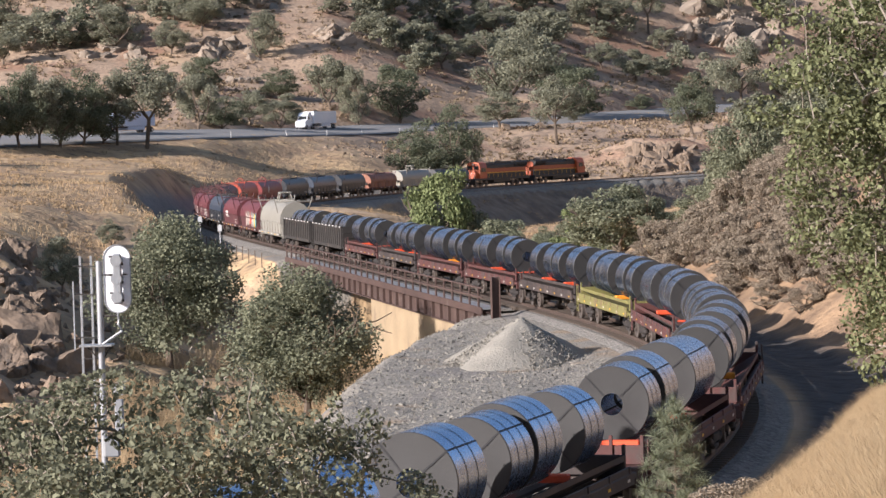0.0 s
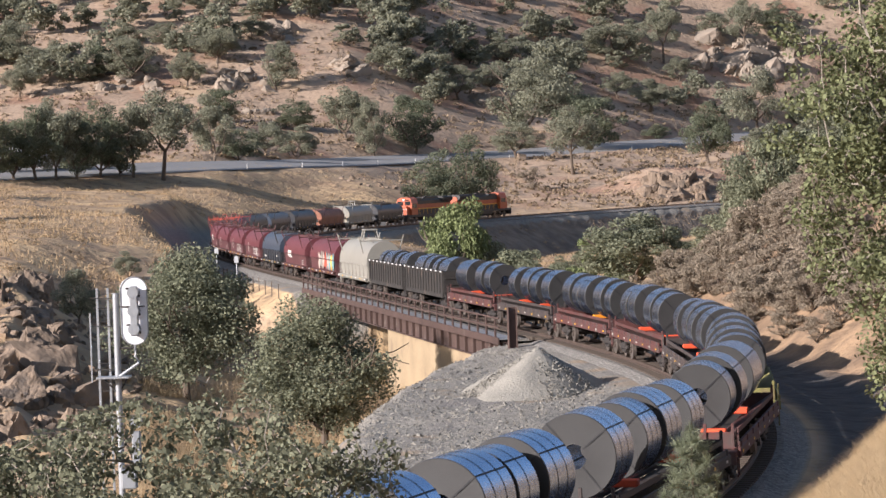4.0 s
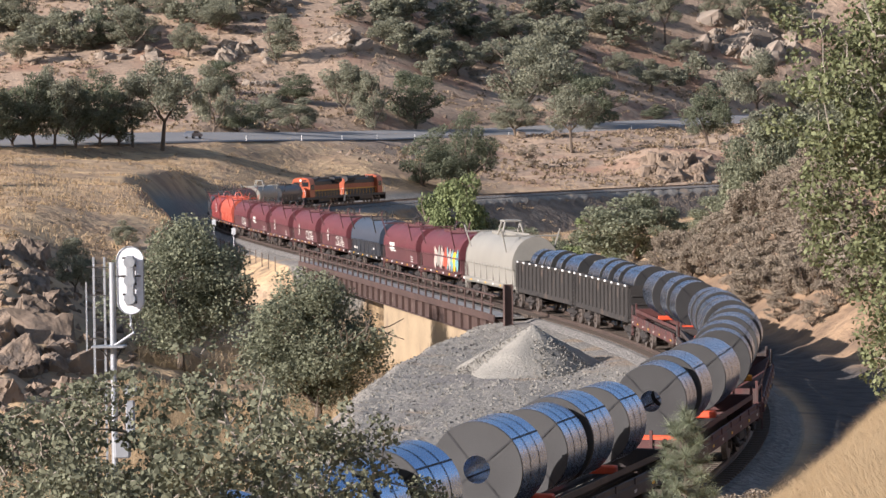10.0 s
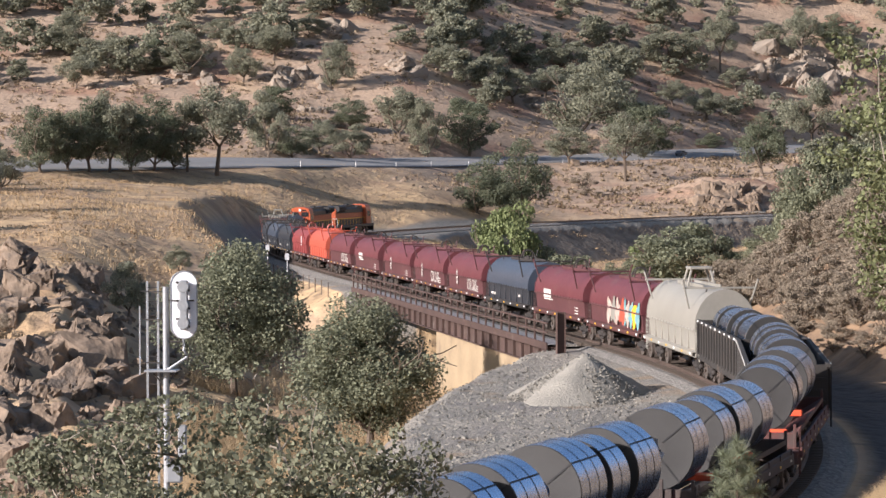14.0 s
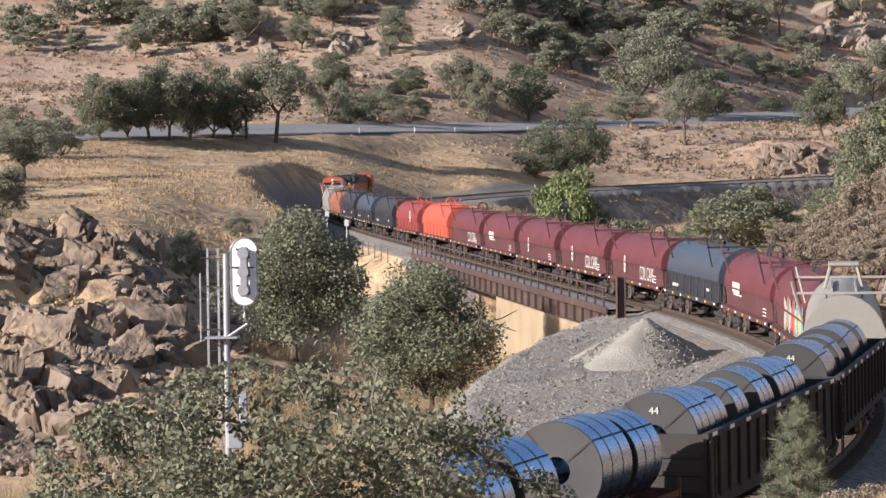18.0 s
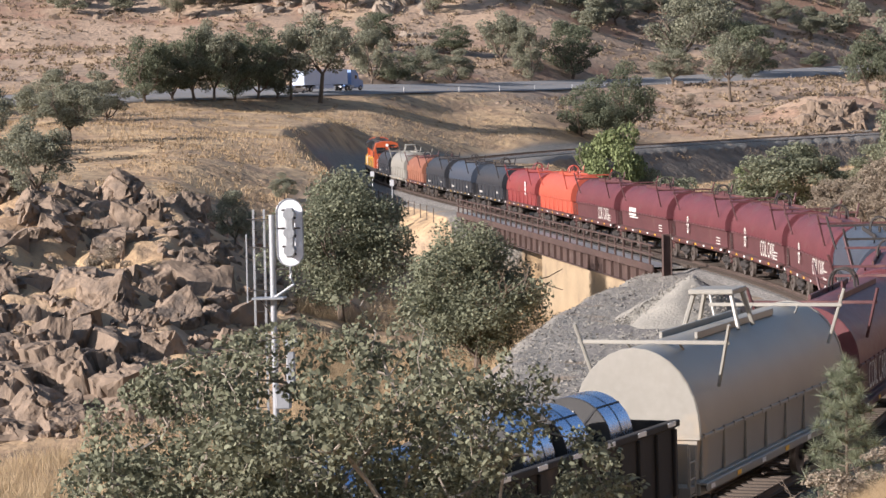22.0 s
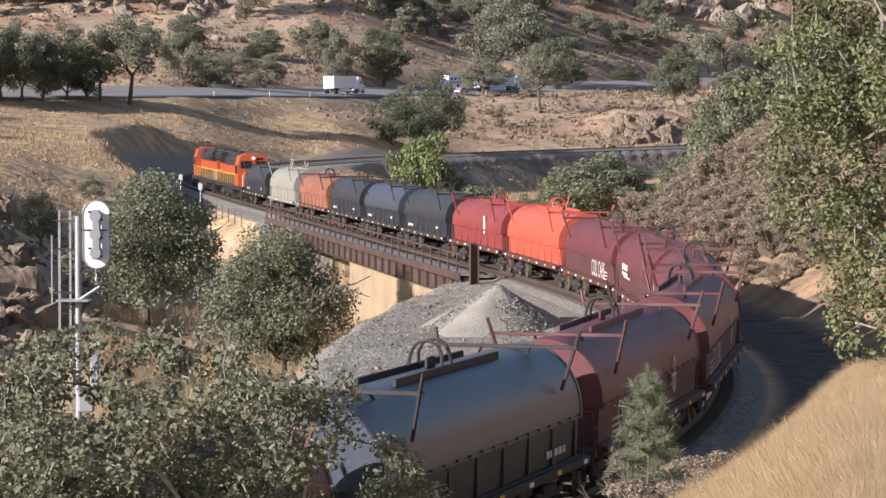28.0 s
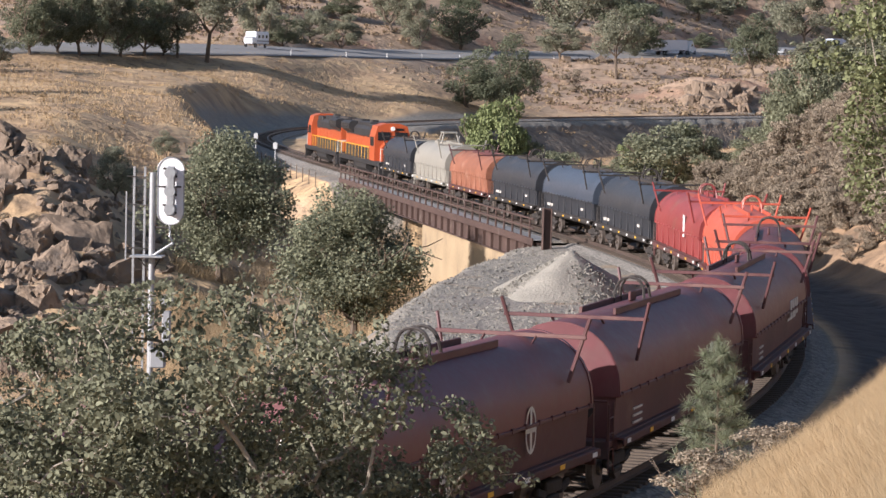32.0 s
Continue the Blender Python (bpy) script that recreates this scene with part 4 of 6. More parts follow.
def frame_base(car, frame_mat, half=6.9):
    part("centre_sill", Geo().box((0, 0, 0.92), (2 * half, 0.7, 0.36), 0.03), "under_steel", car)
    for s in (-1, 1):
        g = Geo().box((0, s * 1.38, 1.16), (2 * half - 0.9, 0.12, 0.3), 0.02)
        g.box((0, s * 1.30, 1.3), (2 * half - 0.9, 0.26, 0.04), 0.01)
        part("side_sill", g, frame_mat, car)
        e = Geo().box((s * (half - 0.25), 0, 1.17), (0.5, 2.7, 0.16), 0.02)
        e.box((s * half, 0, 1.05), (0.1, 2.7, 0.4), 0.02)
        part("end_platform", e, frame_mat, car)
    couplers(car, half)


def hooded_car(hood_mat, body_mat, frame_mat, label, loop=True, tall=3.85, seams=True, bars="maroon_dull"):
    """A coil car under its long rounded cover."""
    car = thing("coil_car", label, "railway wagon", "freight wagons of the train")
    frame_base(car, frame_mat)
    half = 6.35
    body = [(-1.30, 1.3), (-1.36, 2.25), (1.36, 2.25), (1.30, 1.3), (0.6, 1.0), (-0.6, 1.0)]
    trough = part("trough", Geo().prism(body, -half, half), body_mat, car)
    for s in (-1, 1):
        ledge = Geo().box((0, s * 1.42, 1.27), (2 * half + 0.3, 0.36, 0.05), 0.01).box((0, s * 1.59, 1.2), (2 * half + 0.3, 0.04, 0.16), 0.01)
        part("side_walkway", ledge, frame_mat, car)
        if "maroon" in hood_mat:
            continue
        stake = Geo().box((0, s * 1.35, 1.75), (0.09, 0.08, 0.86), 0.015).mesh("stake", body_mat)
        for x in np.linspace(-half + 0.3, half - 0.3, 8):
            part("stake", stake, body_mat, trough).location = (float(x), 0, 0)
    hood = part("hood", Geo().prism(hood_profile(top=tall), -half - 0.05, half + 0.05), hood_mat, car, smooth=True)
    for s in (-1, 1):
        g = Geo().box((0, s * 1.445, 2.24), (2 * half, 0.05, 0.08), 0.01)
        for x in np.linspace(-half + 0.2, half - 0.2, 17):
            g.box((float(x), s * 1.46, 2.26), (0.1, 0.05, 0.11), 0.01)
        part("seam", g, body_mat, hood)
    hoop = Geo().prism(hood_profile(1.452, top=tall + 0.02), -0.05, 0.05).mesh("hoop", hood_mat, True)
    for x in (-half + 0.02, half - 0.02):
        part("hoop", hoop, hood_mat, hood).location = (float(x), 0, 0)
    # lifting gear on the roof
    for y in (-0.42, 0.42):
        part("roof_rail", Geo().box((0, y, tall + 0.0), (6.4, 0.08, 0.16), 0.01), bars, hood)
    if loop:
        for x in (-0.24, 0.24):
            pts = [(x * 1.5, -0.4, tall - 0.12), (x, -0.36, tall + 0.3)] + [(x, -0.34 * math.cos(a), tall + 0.3 + 0.3 * math.sin(a)) for a in np.linspace(0.3, math.pi - 0.3, 7)] + [(x, 0.36, tall + 0.3), (x * 1.5, 0.4, tall - 0.12)]
            part("lifting_loop", Geo().pipe(pts, 0.04), "under_steel" if bars == "maroon_dull" else bars, hood)
        part("loop_plate", Geo().box((0, 0, tall + 0.12), (0.5, 0.08, 0.24), 0.02), bars, hood)
    else:
        for x in (-0.45, 0.45):
            for y in (-0.45, 0.45):
                part("frame_leg", Geo().tube((x * 1.4, y * 1.5, tall - 0.1), (x, y, tall + 0.75), 0.06, n=6), bars, hood)
        part("frame_top", Geo().box((0, 0, tall + 0.78), (1.2, 1.1, 0.12), 0.02), bars, hood)
    for s in (-1, 1):
        x = s * (half - 1.3)
        g = Geo().box((x, 0, tall + 0.02), (0.07, 3.5, 0.09), 0.01)
        for y in (-1, 1):
            g.tube((x + s * 0.12, y * 1.78, tall + 0.42), (x - s * 0.2, y * 1.42, tall - 0.95), 0.045, n=6)
            g.tube((x, y * 0.6, tall), (x - s * 0.35, y * 0.6, tall - 0.2), 0.03, n=6)
        part("guide_bar", g, bars, hood)
    for s in (-1, 1):
        ladder(car, s * (half + 0.4), s * 1.36, 0.55, 2.1, frame_mat)
        g = Geo()
        g.pipe([(s * (half + 0.5), -1.3, 1.2), (s * (half + 0.5), -1.3, 2.15), (s * (half + 0.5), 1.3, 2.15), (s * (half + 0.5), 1.3, 1.2)], 0.03)
        part("end_rail", g, frame_mat, car)
    wheel = Geo().tube((half + 0.45, 0.7, 2.0), (half + 0.5, 0.7, 2.0), 0.28, n=14)
    part("brake_wheel", wheel, "under_steel", car)
    for x in (-5.0, 5.0):
        bogie(car, x)
    for s in (-1, 1):
        for i, x in enumerate(np.linspace(-6.1, 6.1, 7)):
            part("reflector", Geo().box((float(x), s * 1.62, 1.2), (0.28, 0.012, 0.1)), "yellow" if i % 2 else "white_paint", car)
    return car


def open_car(label, chocks=(), chock_mat="bunk_red", paint="frame_red"):
    """A flat wagon with a trough for bare coils."""
    car = thing("flat_coil_car", label, "railway wagon", "freight wagons of the train")
    frame_base(car, paint)
    for s in (-1, 1):
        g = Geo().add([(-6.2, s * 0.35, 1.2), (6.2, s * 0.35, 1.2), (6.2, s * 1.25, 1.75), (-6.2, s * 1.25, 1.75), (-6.2, s * 0.35, 1.1), (6.2, s * 0.35, 1.1), (6.2, s * 1.25, 1.6), (-6.2, s * 1.25, 1.6)],
                      [(0, 1, 2, 3), (7, 6, 5, 4), (0, 4, 5, 1), (1, 5, 6, 2), (2, 6, 7, 3), (3, 7, 4, 0)])
        part("cradle", g, paint, car)
        part("side_plate", Geo().box((0, s * 1.37, 1.32), (12.6, 0.07, 0.3), 0.015), paint, car)
        post = Geo().box((0, s * 1.41, 1.3), (0.1, 0.06, 0.36), 0.015).mesh("side_stake", paint)
        for x in np.linspace(-6.1, 6.1, 8):
            part("side_stake", post, paint, car).location = (float(x), 0, 0)
        part("end_bulkhead", Geo().box((s * 6.3, 0, 1.5), (0.08, 2.5, 0.5), 0.02), paint, car)
        for y in (-1.2, -0.4, 0.4, 1.2):
            part("bulkhead_stake", Geo().box((s * 6.36, y, 1.6), (0.07, 0.09, 0.8), 0.01), paint, car)
        ladder(car, s * 6.6, s * 1.36, 0.5, 1.9, paint)
    for x in chocks:
        part("chock", Geo().box((x, 0, 1.62), (0.26, 1.75, 0.2), 0.03), chock_mat, car, "bright painted coil stop")
    for x in (-5.0, 5.0):
        bogie(car, x)
    for s in (-1, 1):
        for i, x in enumerate(np.linspace(-5.9, 5.9, 8)):
            part("reflector", Geo().box((float(x), s * 1.445, 1.16), (0.2, 0.012, 0.07)), "yellow" if i % 2 else "stencil", car)
    return car


def gondola(label):
    car = thing("gondola_wagon", label, "railway wagon", "freight wagons of the train")
    frame_base(car, "gondola_paint", 7.1)
    part("floor", Geo().box((0, 0, 1.25), (13.9, 2.7, 0.1)), "gondola_paint", car)
    for s in (-1, 1):
        side = part("side", Geo().box((0, s * 1.38, 2.0), (13.9, 0.05, 1.5)), "gondola_paint", car)
        rib = Geo().box((0, s * 1.44, 1.95), (0.13, 0.09, 1.4), 0.02).mesh("rib", "gondola_paint")
        for x in np.linspace(-6.8, 6.8, 15):
            part("rib", rib, "gondola_paint", side).location = (float(x), 0, 0)
        part("top_rail", Geo().box((0, s * 1.41, 2.76), (14.0, 0.18, 0.14), 0.02), "gondola_paint", side)
        part("end_wall", Geo().box((s * 6.95, 0, 2.0), (0.08, 2.74, 1.6), 0.01), "gondola_paint", car)
        g = Geo()
        for z in (1.5, 1.9, 2.3):
            g.box((s * 7.0, 0, z), (0.08, 2.6, 0.1), 0.01)
        part("end_rib", g, "gondola_paint", car)
        ladder(car, s * 6.7, s * 1.5, 0.6, 2.7, "gondola_paint")
        for x in np.linspace(-6.5, 6.5, 9):
            part("reflector", Geo().box((float(x), s * 1.51, 2.78), (0.42, 0.012, 0.09)), "white_paint", car)
    for x in (-5.2, 5.2):
        bogie(car, x)
    return car


COIL_MESHES = {}


def coil(radius, width, label, mark=""):
    """A roll of sheet steel with straps, lying along the wagon, its base at the origin."""
    key = (radius, width)
    if key not in COIL_MESHES:
        n, ri, c = 48, 0.29 * radius, radius
        ring = []
        for x, r in ((-width / 2, ri), (-width / 2 + 0.012, radius * 0.62), (-width / 2, radius - 0.02), (-width / 2 + 0.02, radius), (width / 2 - 0.02, radius), (width / 2, radius - 0.02), (width / 2 - 0.012, radius * 0.62), (width / 2, ri)):
            ring.append([(x, r * math.sin(2 * math.pi * i / n), c + r * math.cos(2 * math.pi * i / n)) for i in range(n)])
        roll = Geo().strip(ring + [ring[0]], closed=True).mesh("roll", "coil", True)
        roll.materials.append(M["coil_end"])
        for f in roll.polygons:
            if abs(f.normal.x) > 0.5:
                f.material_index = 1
        r = radius + 0.006
        band = Geo().strip([[(d, r * math.sin(2 * math.pi * i / n), c + r * math.cos(2 * math.pi * i / n)) for i in range(n)] for d in (-0.017, 0.017)], closed=True).mesh("band", "strap")
        eyes = []
        for i in range(4):
            a = radians(20 + 90 * i + 17 * width)
            u, v, mid = Vector((0, math.sin(a), math.cos(a))), Vector((0, math.cos(a), -math.sin(a))), Vector((0, 0, c))
            e, X = 0.008, Vector((width / 2 + 0.008, 0, 0))
            loop = [mid + u * (ri - e) - X, mid + u * (radius + e) - X, mid + u * (radius + e) + X, mid + u * (ri - e) + X]
            g = Geo()
            g.strip([[q - v * 0.02 for q in loop], [q + v * 0.02 for q in loop]], closed=True)
            eyes.append(g.mesh("eye_strap", "strap"))
        COIL_MESHES[key] = (roll, band, eyes)
    roll, band, eyes = COIL_MESHES[key]
    ob = tagged(new("steel_coil", roll), label, "steel coil", "steel coils on the train")
    for x in ((-0.18 * width, 0.18 * width) if width > 1.4 else (0.0,)):
        part("band", band, "strap", ob).location = (x, 0, 0)
    for e in eyes:
        part("eye_strap", e, "strap", ob)
    if mark == "L7":
        part("tag", Geo().box((width / 2 + 0.03, 0.12, radius * 1.5), (0.03, 0.17, 0.5), 0.01), "bunk_orange", ob, "bright orange hanging tag")
    if mark:
        lettering(mark, 0.24, "stencil", ob, pose(width / 2 + 0.02, 0, radius * 1.6, 90, 0, 90), "chalk_mark")
    return ob


def locomotive(label):
    """A six-axle diesel with its cab at the front (towards +x)."""
    lo = thing("locomotive", label, "locomotive", "locomotives at the rear of the train")
    part("underframe", Geo().box((0, 0, 1.35), (21.0, 3.0, 0.42), 0.05), "loco_black", lo)
    tank = [(-1.3, 1.2), (-1.3, 0.75), (-0.9, 0.4), (0.9, 0.4), (1.3, 0.75), (1.3, 1.2)]
    part("fuel_tank", Geo().prism(tank, -3.2, 3.2), "loco_black", lo)
    hood = [(-0.95, 1.56), (-0.95, 3.95), (-0.7, 4.25), (0.7, 4.25), (0.95, 3.95), (0.95, 1.56)]
    h = part("long_hood", Geo().prism(hood, -10.0, 5.9), "loco_orange", lo)
    part("hood_roof", Geo().prism([(-0.97, 3.35), (-0.97, 3.97), (-0.72, 4.28), (0.72, 4.28), (0.97, 3.97), (0.97, 3.35)], -9.6, 5.88), "loco_black", h)
    part("lower_band", Geo().prism([(-0.975, 1.56), (-0.975, 2.45), (0.975, 2.45), (0.975, 1.56)], -10.02, 5.89), "loco_black", h)
    rad = [(-0.95, 3.5), (-1.45, 3.85), (-1.45, 4.35), (-1.2, 4.55), (1.2, 4.55), (1.45, 4.35), (1.45, 3.85), (0.95, 3.5)]
    part("radiator", Geo().prism(rad, -9.9, -5.6), "loco_black", h)
    slat = Geo().box((0, 0, 4.1), (0.14, 0.03, 0.42)).mesh("louvre", "under_steel")
    for x in np.linspace(-9.6, -5.9, 14):
        for s in (-1, 1):
            part("louvre", slat, "under_steel", h).location = (float(x), s * 1.46, 0)
    part("engine_top", Geo().box((-1.6, 0, 4.42), (6.6, 1.5, 0.36), 0.06), "loco_black", h)
    part("exhaust", Geo().box((-0.6, 0, 4.66), (1.1, 0.6, 0.24), 0.05), "under_steel", h)
    part("blower_box", Geo().box((4.0, 0, 4.3), (2.8, 1.9, 0.4), 0.06), "loco_black", h)
    for x in (-8.7, -6.8):
        part("fan", Geo().tube((x, 0, 4.52), (x, 0, 4.68), 0.62, n=18), "under_steel", h)
    door = Geo().box((0, 0, 2.85), (0.82, 0.02, 1.15), 0.005).mesh("hood_door", "loco_orange")
    for s in (-1, 1):
        for x in np.arange(-9.4, 5.4, 0.95):
            part("hood_door", door, "loco_orange", h).location = (float(x), s * 0.96, 0)
        part("stripe", Geo().box((-2.2, s * 0.99, 2.52), (15.2, 0.012, 0.07)), "yellow", h)
    cab = [(-1.5, 1.56), (-1.5, 3.6), (-1.25, 4.45), (-0.6, 4.68), (0.6, 4.68), (1.25, 4.45), (1.5, 3.6), (1.5, 1.56)]
    c = part("cab", Geo().prism(cab, 5.95, 8.6), "loco_orange", lo)
    for s in (-1, 1):
        part("cab_window", Geo().box((7.3, s * 1.505, 3.15), (1.7, 0.02, 0.75), 0.005), "glass_dark", c)
        part("windscreen", Geo().box((8.63, s * 0.72, 3.62), (0.03, 1.05, 0.7), 0.005), "glass_dark", c)
    nose = [(-1.05, 1.56), (-1.05, 2.7), (-0.75, 3.1), (0.75, 3.1), (1.05, 2.7), (1.05, 1.56)]
    nn_ = part("nose", Geo().prism(nose, 8.6, 9.7), "loco_orange", lo)
    part("nose_door", Geo().box((9.71, 0.3, 2.2), (0.03, 0.6, 1.2), 0.005), "loco_orange", nn_)
    part("headlight", Geo().tube((8.6, 0, 4.25), (8.75, 0, 4.25), 0.18, n=12), "white_paint", c)
    part("number_board", Geo().box((8.63, 0.62, 4.2), (0.04, 0.6, 0.2), 0.01), "glass_dark", c)
    for s in (-1, 1):
        g = Geo()
        for x in np.arange(-10.2, 5.9, 1.7):
            g.tube((float(x), s * 1.45, 1.56), (float(x), s * 1.45, 2.6), 0.022, n=6)
        g.tube((-10.2, s * 1.45, 2.6), (5.8, s * 1.45, 2.6), 0.025, n=6)
        part("handrail", g, "yellow", lo)
        g = Geo()
        for z in (0.45, 0.8, 1.15):
            for x in (-10.25, 9.95):
                g.box((x, s * 1.3, z), (0.5, 0.4, 0.04))
        for x in (-10.5, -10.0, 9.7, 10.2):
            g.box((x, s * 1.48, 0.85), (0.04, 0.04, 1.3))
        part("step", g, "loco_black", lo)
        part("pilot", Geo().box((s * 10.5, 0, 0.85), (0.12, 2.9, 0.9), 0.04), "loco_black", lo)
        e = Geo()
        for y in (-1.3, -0.5, 0.5, 1.3):
            e.tube((s * 10.45, y, 1.5), (s * 10.45, y, 2.6), 0.022, n=6)
        e.tube((s * 10.45, -1.3, 2.6), (s * 10.45, -0.5, 2.6), 0.022, n=6)
        e.tube((s * 10.45, 0.5, 2.6), (s * 10.45, 1.3, 2.6), 0.022, n=6)
        part("end_handrail", e, "white_paint", lo)
    part("rear_wall", Geo().prism([(-0.9, 1.6), (-0.9, 3.6), (0.9, 3.6), (0.9, 1.6)], -10.06, -10.0), "loco_orange", h)
    couplers(lo, 10.4)
    for x in (-7.0, 7.0):
        bogie(lo, x, 0.53, 1.85, 3)
    return lo


MARK = {}


def plate(car, name, x, z, w, h, material, side=0, label=""):
    """A painted panel on a wagon's flank, on one side or on both."""
    for s in ((-1, 1) if side == 0 else (side,)):
        part(name, Geo().box((x, s * (1.352 if z < 2.2 else 1.437), z), (w, 0.03, h)), material, car, label)


def scrawl(car, x, z, w, h, paints, seed, label, side=-1):
    """Fat rounded letters sprayed over one another on a wagon's flank."""
    rng = random.Random(seed)
    for s in (side,):
        for k, paint in enumerate(paints):
            cx = x + w * (k / (len(paints) - 1) - 0.5)
            n, ph = 18, rng.uniform(0, 6)
            row = []
            for j in range(n):
                a = 2 * math.pi * j / n
                r = 1 + 0.22 * math.sin(3 * a + ph) + 0.13 * math.sin(5 * a + 2 * ph)
                row.append((cx + 0.42 * w / (len(paints) - 1) * 1.5 * r * math.cos(a) + 0.12 * math.sin(a), s * (1.445 + 0.003 * k), z + h / 2 * r * math.sin(a)))
            mid = (cx, s * (1.445 + 0.003 * k), z)
            g = Geo().add(row + [mid], [(j, (j + 1) % n, n) for j in range(n)])
            part("graffiti", g, paint, car, label)


def decorate(car, i):
    """Lettering, logo shapes and paint on the covers."""
    for s in (-1, 1):
        up = pose(0, 0, 0, 90, 0, 180 if s > 0 else 0)
        if i in (8, 11, 12) or (i == 15 and s > 0):
            lettering("COIL CARS", 0.95, "stencil", car, Matrix.Translation((2.6, s * 1.372, 1.76)) @ up @ Matrix.Diagonal((0.72, 1.15, 1, 1)))
        if i in (10, 11, 12) or (i == 15 and s > 0):
            g = Geo()
            for r0, r1 in ((0.42, 0.5),):
                n = 24
                g.strip([[(0.62 * r * math.cos(2 * math.pi * k / n), 0, r * math.sin(2 * math.pi * k / n)) for k in range(n)] for r in (r0, r1)], closed=True)
            g.box((0, 0, 0), (0.1, 0.01, 0.9)).box((0, 0, 0), (0.55, 0.01, 0.1))
            part("emblem", g, "stencil", car, "worn white round emblem").location = (-2.6, s * 1.452, 2.15)
    if i in (9, 14):
        for k in range(4):
            plate(car, "logo_bar", -3.6 + 0.5 * k, 2.3, 0.4, 0.5, "stencil", label="white logo block")
        plate(car, "logo_stroke", -2.9, 1.95, 2.2, 0.08, "stencil")
    if i == 6:
        plate(car, "white_patch", 2.2, 2.55, 0.3, 1.0, "white_paint", label="white painted mark")
    if i == 15:
        scrawl(car, 0.4, 2.1, 3.2, 1.3, ("graffiti_pink", "cream_paint", "graffiti_pink", "orange_red"), 3, "pale pink graffiti letters")
        scrawl(car, 4.1, 2.1, 3.2, 1.3, ("graffiti_teal", "graffiti_pink", "graffiti_teal", "yellow", "graffiti_teal"), 5, "teal and yellow graffiti letters")
    if i == 12:
        scrawl(car, 0.2, 2.25, 1.6, 0.4, ("graffiti_blue",) * 5, 8, "blue graffiti scrawl", 1)
    if i == 14:
        scrawl(car, 2.6, 1.78, 2.8, 0.55, ("stencil_brown",) * 5, 12, "large faded tan graffiti letters", 1)
    if i in (0, 3, 4, 5, 13):
        for k in range(5):
            plate(car, "marking", -5.2 + 0.3 * k, 1.6, 0.2, 0.16, "stencil")
        plate(car, "marking", 3.5, 1.75, 0.5, 0.14, "stencil")
    if i in (8, 9, 10, 11, 12, 14):
        for k in range(4):
            plate(car, "marking", 4.4, 1.75 - 0.16 * k, 0.8, 0.05, "stencil")
        for k in range(6):
            part("end_marking", Geo().box((6.42, -0.6 + 0.2 * k, 2.95), (0.012, 0.14, 0.1)), "stencil", car)
            part("end_marking", Geo().box((6.42, -0.5 + 0.2 * k, 2.78), (0.012, 0.14, 0.07)), "stencil", car)


